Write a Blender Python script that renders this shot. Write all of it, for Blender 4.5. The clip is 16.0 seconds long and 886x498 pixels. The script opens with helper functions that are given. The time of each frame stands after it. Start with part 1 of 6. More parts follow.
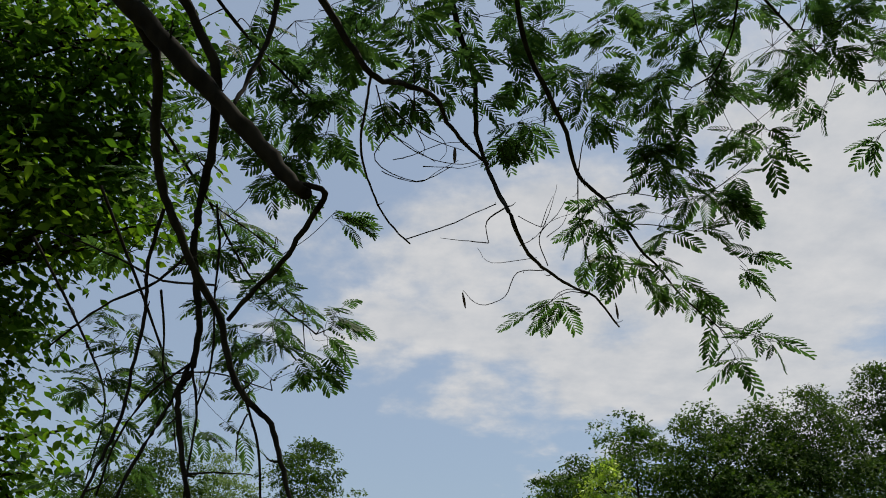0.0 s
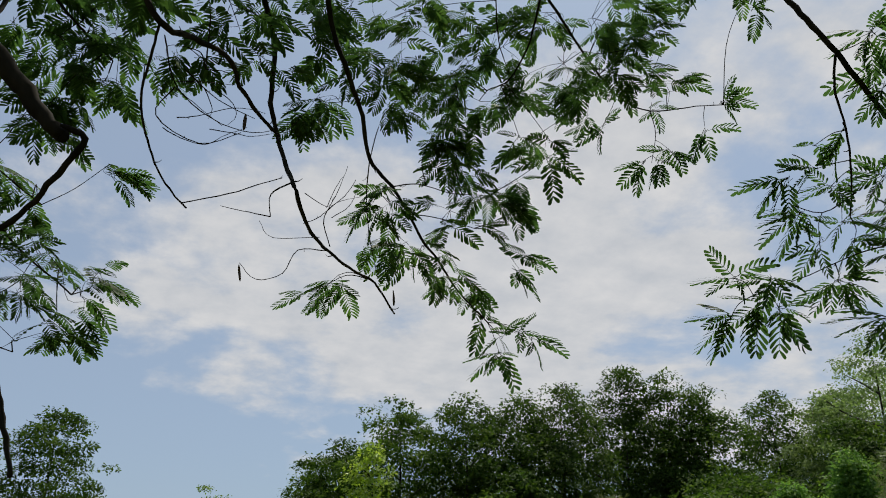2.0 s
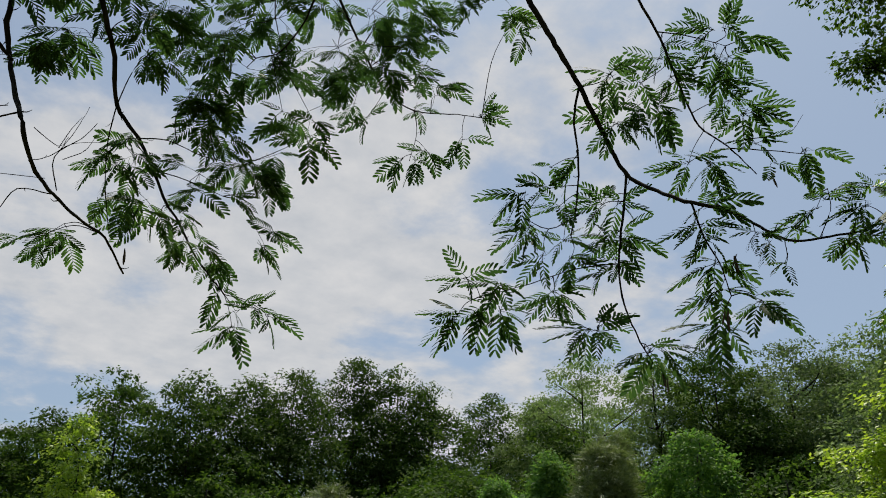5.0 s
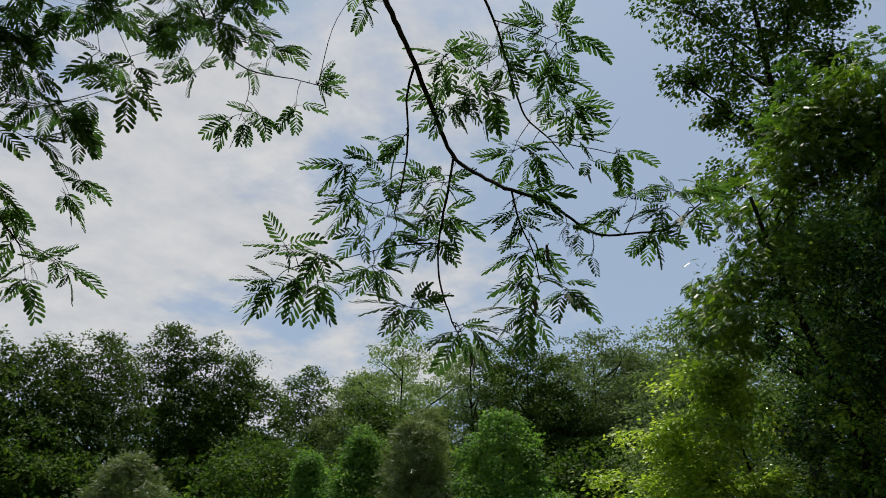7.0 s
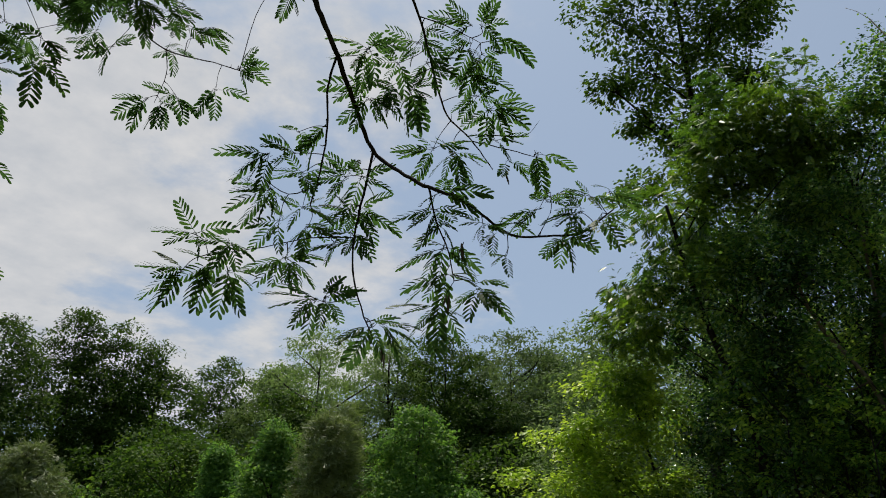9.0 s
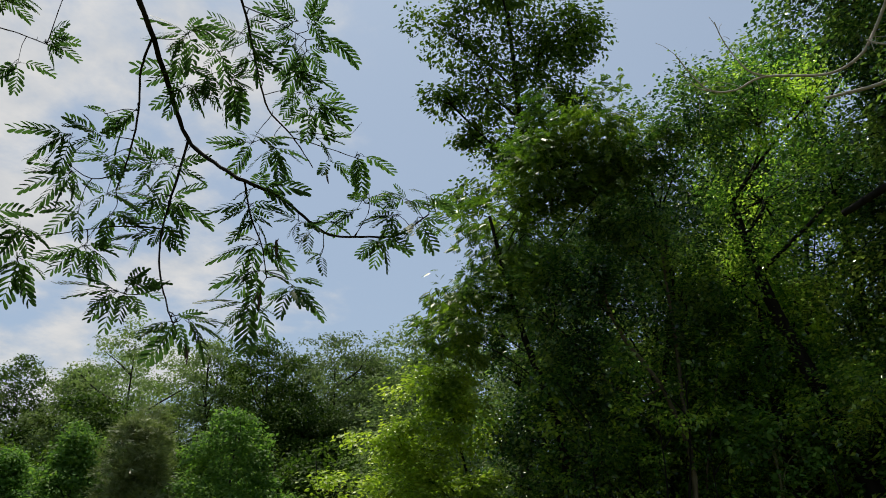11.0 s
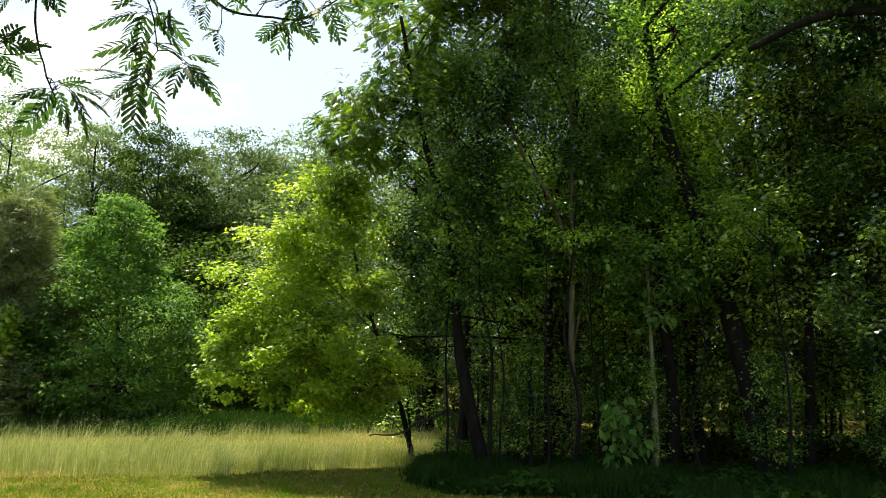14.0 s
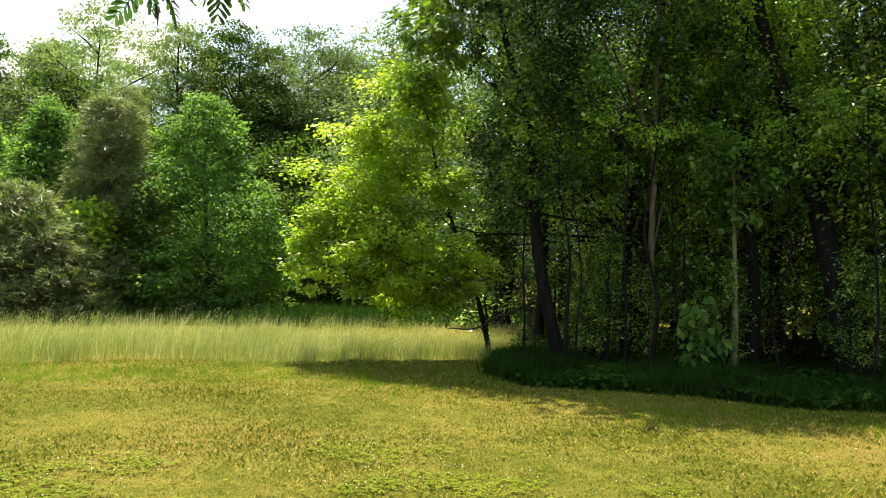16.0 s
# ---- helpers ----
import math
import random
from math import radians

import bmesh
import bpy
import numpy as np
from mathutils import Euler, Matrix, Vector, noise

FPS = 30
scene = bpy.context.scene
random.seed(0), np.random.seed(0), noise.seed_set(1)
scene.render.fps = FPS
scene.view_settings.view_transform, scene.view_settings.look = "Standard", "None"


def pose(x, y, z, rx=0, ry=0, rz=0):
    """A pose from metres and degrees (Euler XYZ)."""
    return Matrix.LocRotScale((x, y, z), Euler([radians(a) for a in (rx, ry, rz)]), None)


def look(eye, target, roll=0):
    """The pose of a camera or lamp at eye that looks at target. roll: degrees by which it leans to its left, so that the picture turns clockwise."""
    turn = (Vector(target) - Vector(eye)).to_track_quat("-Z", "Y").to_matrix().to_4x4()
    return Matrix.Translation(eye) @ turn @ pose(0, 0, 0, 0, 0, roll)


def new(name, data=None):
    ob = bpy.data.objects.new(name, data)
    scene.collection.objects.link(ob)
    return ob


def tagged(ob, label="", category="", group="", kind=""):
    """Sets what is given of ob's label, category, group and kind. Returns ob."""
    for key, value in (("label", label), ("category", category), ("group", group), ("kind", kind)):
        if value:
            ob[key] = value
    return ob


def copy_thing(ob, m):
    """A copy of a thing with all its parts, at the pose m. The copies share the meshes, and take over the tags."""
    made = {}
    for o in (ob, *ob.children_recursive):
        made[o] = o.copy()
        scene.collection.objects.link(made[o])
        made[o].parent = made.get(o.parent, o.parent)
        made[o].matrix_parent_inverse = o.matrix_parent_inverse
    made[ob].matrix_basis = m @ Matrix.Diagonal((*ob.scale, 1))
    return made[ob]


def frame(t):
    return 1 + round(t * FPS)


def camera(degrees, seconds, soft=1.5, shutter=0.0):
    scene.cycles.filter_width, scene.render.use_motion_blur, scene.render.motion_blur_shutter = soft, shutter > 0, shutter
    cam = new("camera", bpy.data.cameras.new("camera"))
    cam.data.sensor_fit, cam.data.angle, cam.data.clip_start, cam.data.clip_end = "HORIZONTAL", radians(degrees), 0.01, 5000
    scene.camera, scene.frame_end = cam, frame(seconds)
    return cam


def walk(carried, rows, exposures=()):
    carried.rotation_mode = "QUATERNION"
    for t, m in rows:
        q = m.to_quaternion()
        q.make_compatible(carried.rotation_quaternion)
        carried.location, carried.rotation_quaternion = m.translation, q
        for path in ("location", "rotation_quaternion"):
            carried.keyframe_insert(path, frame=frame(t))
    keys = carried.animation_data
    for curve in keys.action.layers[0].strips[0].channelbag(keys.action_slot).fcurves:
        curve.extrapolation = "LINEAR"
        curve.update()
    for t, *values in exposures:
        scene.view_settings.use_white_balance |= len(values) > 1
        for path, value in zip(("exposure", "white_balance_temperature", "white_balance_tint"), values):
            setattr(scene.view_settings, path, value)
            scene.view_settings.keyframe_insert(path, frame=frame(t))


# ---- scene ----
cam = camera(57.5, 16.0, soft=0.95)
PATH = [
    (0, (0.012, -0.017, 1.727), (0.0176, 1.7819, 2.6017), 1.11),
    (0.5, (0.032, -0.012, 1.729), (0.2051, 1.7820, 2.5968), 1.21),
    (1, (0.037, 0.000, 1.731), (0.3757, 1.7712, 2.5962), 0.12),
    (1.5, (0.046, 0.001, 1.728), (0.4702, 1.7569, 2.5863), 0.24),
    (2, (0.055, 0.001, 1.724), (0.5721, 1.7397, 2.5675), 0.15),
    (2.5, (0.061, -0.001, 1.716), (0.6746, 1.7126, 2.5453), 0.15),
    (3, (0.083, 0.004, 1.714), (0.8372, 1.6636, 2.5368), -0.29),
    (3.5, (0.099, 0.008, 1.712), (0.9684, 1.6109, 2.5323), -0.05),
    (3.7, (0.098, 0.005, 1.694), (0.9958, 1.5930, 2.5139), -0.15),
    (5.8, (0.134, -0.033, 1.679), (1.2675, 1.4066, 2.4809), 0.60),
    (6, (0.145, -0.027, 1.689), (1.3006, 1.4045, 2.4734), 0.64),
    (6.5, (0.164, -0.037, 1.682), (1.4674, 1.2700, 2.4521), -0.48),
    (7, (0.168, -0.051, 1.676), (1.5480, 1.1801, 2.4385), -0.23),
    (7.5, (0.177, -0.052, 1.682), (1.5872, 1.1455, 2.4418), -0.11),
    (8, (0.189, -0.057, 1.684), (1.6307, 1.1065, 2.4379), -0.19),
    (8.5, (0.192, -0.074, 1.678), (1.6730, 1.0376, 2.4332), -0.58),
    (9, (0.210, -0.081, 1.683), (1.7101, 1.0068, 2.4359), 0.00),
    (9.5, (0.243, -0.089, 1.692), (1.8516, 0.8306, 2.4456), -1.36),
    (9.7, (0.239, -0.100, 1.686), (1.8800, 0.7596, 2.4384), -1.62),
    (11.8, (0.246, -0.175, 1.647), (2.0151, 0.4046, 2.3790), -1.64),
    (12, (0.258, -0.172, 1.651), (2.0534, 0.3468, 2.3628), -1.53),
    (12.5, (0.265, -0.173, 1.650), (2.1061, 0.3225, 2.2533), -1.06),
    (13, (0.290, -0.158, 1.644), (2.1581, 0.3543, 2.1432), -0.45),
    (13.5, (0.313, -0.140, 1.636), (2.2101, 0.3911, 1.9797), -0.08),
    (14, (0.305, -0.134, 1.615), (2.2063, 0.4110, 1.9138), 0.66),
    (14.5, (0.296, -0.133, 1.590), (2.2060, 0.4195, 1.8055), 1.27),
    (15, (0.290, -0.132, 1.567), (2.2081, 0.4263, 1.6559), 1.90),
    (15.5, (0.279, -0.132, 1.554), (2.1767, 0.4970, 1.6133), 2.17),
    (16, (0.273, -0.127, 1.550), (2.1351, 0.6008, 1.6014), 1.53),
]
walk(cam, [(t, look(eye, target, roll)) for t, eye, target, roll in PATH],
     exposures=[(0.0, 0.0, 6650, 8), (9.7, 0.0, 6650, 8), (12.0, 0.42, 6900, 7), (12.5, 0.66, 7000, 7), (13.0, 0.9, 7200, 6), (14.0, 1.35, 7500, 5), (14.5, 1.37, 7600, 5), (15.0, 1.40, 7700, 5), (15.5, 1.54, 7700, 5), (16.0, 1.68, 7700, 5)])

# ---- light ----
SUN_AZ, SUN_EL = 48.0, 67.5          # degrees clockwise from +y, and above the horizon
world = bpy.data.worlds.new("sky")
scene.world = world
world.use_nodes = True
wn, wl = world.node_tree.nodes, world.node_tree.links
wn.clear()


def wnode(kind, **values):
    n = wn.new(kind)
    for key, value in values.items():
        n.inputs[int(key[1:])].default_value = value
    return n


w_out = wnode("ShaderNodeOutputWorld")
w_bg = wnode("ShaderNodeBackground", i1=1.0)
w_sky = wnode("ShaderNodeTexSky")
w_sky.sky_type, w_sky.sun_disc = "NISHITA", False
w_sky.sun_elevation, w_sky.sun_rotation = radians(SUN_EL), radians(SUN_AZ)
w_sky.air_density, w_sky.dust_density, w_sky.ozone_density = 1.0, 2.0, 1.5
w_dim = wn.new("ShaderNodeVectorMath")
w_dim.operation = "MULTIPLY"
w_dim.inputs[1].default_value = (0.072, 0.087, 0.098)
w_co = wnode("ShaderNodeTexCoord")
w_sep = wnode("ShaderNodeSeparateXYZ")


def wmath(op, a, b=None, c=None):
    n = wn.new("ShaderNodeMath")
    n.operation = op
    for k, v in enumerate((a, b, c)):
        if v is None:
            continue
        if isinstance(v, (int, float)):
            n.inputs[k].default_value = v
        else:
            wl.new(v, n.inputs[k])
    return n.outputs[0]


wl.new(w_co.outputs["Generated"], w_sep.inputs[0])
z_up = wmath("MAXIMUM", w_sep.outputs[2], 0.0)
flat = wmath("ADD", z_up, 0.22)
cx, cy = wmath("DIVIDE", w_sep.outputs[0], flat), wmath("DIVIDE", w_sep.outputs[1], flat)
w_vec = wnode("ShaderNodeCombineXYZ")
wl.new(cx, w_vec.inputs[0])
wl.new(cy, w_vec.inputs[1])
w_big = wn.new("ShaderNodeTexNoise")
w_big.inputs["Scale"].default_value, w_big.inputs["Detail"].default_value = 2.3, 7.0
w_big.inputs["Roughness"].default_value, w_big.inputs["Distortion"].default_value = 0.52, 0.35
w_small = wn.new("ShaderNodeTexNoise")
w_small.inputs["Scale"].default_value, w_small.inputs["Detail"].default_value = 9.0, 5.0
w_small.inputs["Roughness"].default_value = 0.6
wl.new(w_vec.outputs[0], w_big.inputs["Vector"])
wl.new(w_vec.outputs[0], w_small.inputs["Vector"])
# the cloud deck lies ahead and thins out to the right, overhead and near the horizon
ahead = wmath("ADD", wmath("MULTIPLY", w_sep.outputs[0], 0.31), wmath("MULTIPLY", w_sep.outputs[1], 0.95))
deck = wmath("MULTIPLY_ADD", ahead, 1.6, -1.05)
low = wmath("MULTIPLY", wmath("MAXIMUM", wmath("SUBTRACT", wmath("MULTIPLY_ADD", w_sep.outputs[0], -0.16, 0.337), z_up), 0.0), 2.6)
high = wmath("MULTIPLY", wmath("MAXIMUM", wmath("SUBTRACT", z_up, 0.48), 0.0), wmath("MULTIPLY_ADD", w_sep.outputs[0], 6.0, -1.6))
cover = wmath("ADD", wmath("ADD", wmath("SUBTRACT", deck, low), high), wmath("MULTIPLY_ADD", w_small.outputs[0], 0.32, w_big.outputs[0]))
w_ramp = wn.new("ShaderNodeMapRange")
w_ramp.interpolation_type = "SMOOTHSTEP"
for k, v in ((1, 0.82), (2, 1.05), (3, 0.0), (4, 0.93)):
    w_ramp.inputs[k].default_value = v
wl.new(cover, w_ramp.inputs[0])
w_mix = wn.new("ShaderNodeMix")
w_mix.data_type = "RGBA"
w_tone = wn.new("ShaderNodeMix")
w_tone.data_type = "RGBA"
w_tone.inputs[6].default_value, w_tone.inputs[7].default_value = (0.41, 0.45, 0.52, 1), (0.79, 0.77, 0.77, 1)
wl.new(w_small.outputs[0], w_tone.inputs[0])
wl.new(w_sky.outputs[0], w_dim.inputs[0])
wl.new(w_ramp.outputs[0], w_mix.inputs[0])
w_haze = wn.new("ShaderNodeMix")
w_haze.data_type = "RGBA"
w_haze.inputs[0].default_value, w_haze.inputs[7].default_value = 0.5, (0.455, 0.53, 0.655, 1)
wl.new(w_dim.outputs[0], w_haze.inputs[6])
wl.new(w_haze.outputs[2], w_mix.inputs[6])
wl.new(w_tone.outputs[2], w_mix.inputs[7])
wl.new(w_mix.outputs[2], w_bg.inputs[0])
wl.new(w_bg.outputs[0], w_out.inputs[0])

sun = new("sun", bpy.data.lights.new("sun", "SUN"))
sun.data.energy, sun.data.angle, sun.data.color = 4.4, radians(0.6), (1.0, 0.94, 0.82)
away = Vector((math.sin(radians(SUN_AZ)) * math.cos(radians(SUN_EL)), math.cos(radians(SUN_AZ)) * math.cos(radians(SUN_EL)), math.sin(radians(SUN_EL))))
sun.matrix_world = look(away * 60, (0, 0, 0))


# ---- materials ----
def material(name):
    m = bpy.data.materials.new(name)
    m.use_nodes = True
    m.node_tree.nodes.clear()
    return m, m.node_tree.nodes, m.node_tree.links


def ramp(nodes, stops):
    r = nodes.new("ShaderNodeValToRGB")
    while len(r.color_ramp.elements) < len(stops):
        r.color_ramp.elements.new(0.5)
    for e, (at, col) in zip(r.color_ramp.elements, stops):
        e.position, e.color = at, (*col, 1)
    return r


def leaf_material(name, dark, mid, light, thin=0.4, rough=0.42, glow=1.5, gloss=0.35, patchy=1.1, single=0.55):
    """Leaves: each one its own shade, glossy above, and letting light through."""
    m, n, l = material(name)
    out, geo, info = n.new("ShaderNodeOutputMaterial"), n.new("ShaderNodeNewGeometry"), n.new("ShaderNodeObjectInfo")
    co, patch = n.new("ShaderNodeTexCoord"), n.new("ShaderNodeTexNoise")
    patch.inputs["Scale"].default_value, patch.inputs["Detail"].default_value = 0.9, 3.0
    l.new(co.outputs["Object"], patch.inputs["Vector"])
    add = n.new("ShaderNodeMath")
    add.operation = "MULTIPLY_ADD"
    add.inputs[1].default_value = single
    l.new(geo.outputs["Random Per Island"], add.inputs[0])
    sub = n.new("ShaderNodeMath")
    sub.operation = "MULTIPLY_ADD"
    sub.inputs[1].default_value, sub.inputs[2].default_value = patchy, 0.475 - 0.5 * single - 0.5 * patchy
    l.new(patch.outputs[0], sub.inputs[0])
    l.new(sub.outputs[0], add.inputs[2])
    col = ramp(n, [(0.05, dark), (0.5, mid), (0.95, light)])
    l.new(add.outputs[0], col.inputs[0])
    hsv = n.new("ShaderNodeHueSaturation")
    tree_shade = n.new("ShaderNodeMapRange")
    tree_shade.inputs[3].default_value, tree_shade.inputs[4].default_value = 0.85, 1.15
    l.new(info.outputs["Random"], tree_shade.inputs[0])
    l.new(tree_shade.outputs[0], hsv.inputs["Value"])
    l.new(col.outputs[0], hsv.inputs["Color"])
    pr, tr, mix = n.new("ShaderNodeBsdfPrincipled"), n.new("ShaderNodeBsdfTranslucent"), n.new("ShaderNodeMixShader")
    pr.inputs["Roughness"].default_value = rough
    pr.inputs["Specular IOR Level"].default_value = gloss
    bright = n.new("ShaderNodeMix")
    bright.data_type, bright.blend_type = "RGBA", "MULTIPLY"
    bright.inputs[0].default_value = 1.0
    bright.inputs[7].default_value = (glow * 0.92, glow, glow * 0.62, 1)
    l.new(hsv.outputs[0], bright.inputs[6])
    l.new(hsv.outputs[0], pr.inputs["Base Color"])
    l.new(bright.outputs[2], tr.inputs["Color"])
    mix.inputs[0].default_value = thin
    l.new(pr.outputs[0], mix.inputs[1])
    l.new(tr.outputs[0], mix.inputs[2])
    l.new(mix.outputs[0], out.inputs[0])
    return m


def bark_material(name, dark, light, scale=14.0, stretch=0.25, bump=0.5):
    m, n, l = material(name)
    out, co, mp, ns, fine = (n.new("ShaderNode" + k) for k in ("OutputMaterial", "TexCoord", "Mapping", "TexNoise", "TexNoise"))
    mp.inputs["Scale"].default_value = (1, 1, stretch)
    ns.inputs["Scale"].default_value, ns.inputs["Detail"].default_value = scale, 6.0
    fine.inputs["Scale"].default_value = scale * 5
    l.new(co.outputs["Object"], mp.inputs[0])
    l.new(mp.outputs[0], ns.inputs["Vector"])
    l.new(co.outputs["Object"], fine.inputs["Vector"])
    col = ramp(n, [(0.3, dark), (0.7, light)])
    l.new(ns.outputs[0], col.inputs[0])
    bp, pr = n.new("ShaderNodeBump"), n.new("ShaderNodeBsdfPrincipled")
    bp.inputs["Strength"].default_value, bp.inputs["Distance"].default_value = bump, 0.01
    l.new(ns.outputs[0], bp.inputs["Height"])
    l.new(bp.outputs[0], pr.inputs["Normal"])
    pr.inputs["Roughness"].default_value = 0.9
    pr.inputs["Specular IOR Level"].default_value = 0.08
    l.new(col.outputs[0], pr.inputs["Base Color"])
    l.new(pr.outputs[0], out.inputs[0])
    return m


SILK_LEAF = leaf_material("silk_leaf", (0.026, 0.058, 0.021), (0.044, 0.092, 0.030), (0.09, 0.16, 0.036), 0.45, 0.55, 1.75, 0.12)
MAPLE_LEAF = leaf_material("maple_leaf", (0.020, 0.052, 0.006), (0.045, 0.10, 0.009), (0.13, 0.21, 0.014), 0.44, 0.55, 1.8, 0.1, 2.0)
FAR_LEAF = leaf_material("wood_leaf", (0.019, 0.042, 0.008), (0.042, 0.083, 0.013), (0.10, 0.152, 0.023), 0.42, 0.6, 1.5, 0.08, 1.6)
GREY_LEAF = leaf_material("grey_green_leaf", (0.10, 0.155, 0.055), (0.15, 0.215, 0.08), (0.24, 0.32, 0.125), 0.45, 0.6, 1.3, 0.1)
LIME_LEAF = leaf_material("lime_leaf", (0.10, 0.175, 0.020), (0.245, 0.36, 0.036), (0.44, 0.53, 0.075), 0.5, 0.4, 1.35, 0.45, 1.9)
LOCUST_LEAF = leaf_material("locust_leaf", (0.03, 0.075, 0.012), (0.085, 0.16, 0.018), (0.22, 0.32, 0.035), 0.48, 0.4, 1.45, 0.4, 1.9)
# grove leaves: wide colour patches imitate sunlit clumps and black gaps
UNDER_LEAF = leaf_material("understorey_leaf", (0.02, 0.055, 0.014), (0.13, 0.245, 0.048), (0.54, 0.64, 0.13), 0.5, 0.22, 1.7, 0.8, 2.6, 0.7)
# darker copy of the grove leaf, with the inner shade put into its colour
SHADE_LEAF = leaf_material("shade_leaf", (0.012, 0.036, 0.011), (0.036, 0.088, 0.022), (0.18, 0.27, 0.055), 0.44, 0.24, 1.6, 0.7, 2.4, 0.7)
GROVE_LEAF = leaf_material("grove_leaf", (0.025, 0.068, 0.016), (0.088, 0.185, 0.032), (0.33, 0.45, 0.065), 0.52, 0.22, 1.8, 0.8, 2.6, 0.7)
# distance haze is put into this colour: greyer and paler than oak leaves
HAZY_OAK_LEAF = leaf_material("oak_leaf", (0.075, 0.12, 0.045), (0.12, 0.175, 0.07), (0.24, 0.31, 0.13), 0.42, 0.6, 1.3, 0.1, 1.8)
GUM_LEAF = leaf_material("gum_leaf", (0.05, 0.115, 0.028), (0.105, 0.215, 0.046), (0.23, 0.36, 0.065), 0.48, 0.55, 1.6, 0.15, 1.3)
PINE_LEAF = leaf_material("pine_needle", (0.07, 0.10, 0.036), (0.135, 0.175, 0.065), (0.23, 0.27, 0.11), 0.35, 0.5, 1.1)
# ivy and rank grass; also the dark strip that stands in for tree shade
IVY_AND_SHADE_LEAF = leaf_material("ivy_leaf", (0.010, 0.03, 0.004), (0.02, 0.055, 0.006), (0.035, 0.085, 0.009), 0.3, 0.6, 1.4, 0.1)
# the wide range from blade to blade includes the small shadows between them
MOWN_GRASS = leaf_material("mown_grass", (0.065, 0.095, 0.012), (0.14, 0.148, 0.026), (0.36, 0.28, 0.09), 0.35, 0.7, 1.2, 0.04, 0.8, 1.1)
CLOVER_LEAF = leaf_material("clover_leaf", (0.13, 0.18, 0.016), (0.20, 0.26, 0.024), (0.32, 0.35, 0.045), 0.45, 0.6, 1.4, 0.06)
CLOVER_GREEN = leaf_material("clover_green", (0.055, 0.125, 0.008), (0.10, 0.19, 0.011), (0.18, 0.25, 0.018), 0.45, 0.7, 1.4, 0.04)
HAY_GRASS = leaf_material("hay_grass", (0.09, 0.155, 0.022), (0.26, 0.29, 0.09), (0.56, 0.53, 0.27), 0.42, 0.6, 1.15, 0.1)
HAY_STALK = leaf_material("hay_stalk", (0.30, 0.31, 0.14), (0.48, 0.47, 0.26), (0.66, 0.64, 0.42), 0.35, 0.6, 1.1, 0.1)
# grey bark in truth; the canopy's shade is put into this near-black colour
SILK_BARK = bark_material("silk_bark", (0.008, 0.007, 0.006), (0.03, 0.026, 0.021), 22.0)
WOOD_BARK = bark_material("wood_bark", (0.018, 0.016, 0.013), (0.06, 0.052, 0.042), 12.0)
# darker than wood is, to deepen the shaded trunks
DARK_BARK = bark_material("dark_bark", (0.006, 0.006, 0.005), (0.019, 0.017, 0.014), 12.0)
STEM_BARK = bark_material("stem_bark", (0.05, 0.042, 0.026), (0.15, 0.125, 0.08), 16.0)
PALE_BARK = bark_material("pale_bark", (0.22, 0.19, 0.15), (0.48, 0.44, 0.37), 14.0)
GREEN_BARK = bark_material("green_bark", (0.09, 0.10, 0.05), (0.22, 0.22, 0.12), 14.0)


def plain_material(name, col, rough=0.8):
    m, n, l = material(name)
    out, pr, co, ns = (n.new("ShaderNode" + k) for k in ("OutputMaterial", "BsdfPrincipled", "TexCoord", "TexNoise"))
    ns.inputs["Scale"].default_value = 60.0
    l.new(co.outputs["Object"], ns.inputs["Vector"])
    c = ramp(n, [(0.3, tuple(v * 0.8 for v in col)), (0.7, tuple(min(1, v * 1.15) for v in col))])
    l.new(ns.outputs[0], c.inputs[0])
    l.new(c.outputs[0], pr.inputs["Base Color"])
    pr.inputs["Roughness"].default_value = rough
    l.new(pr.outputs[0], out.inputs[0])
    return m


CLOVER_WHITE = plain_material("clover_flower", (0.62, 0.60, 0.50))
POD_BROWN = plain_material("seed_pod", (0.06, 0.035, 0.025))


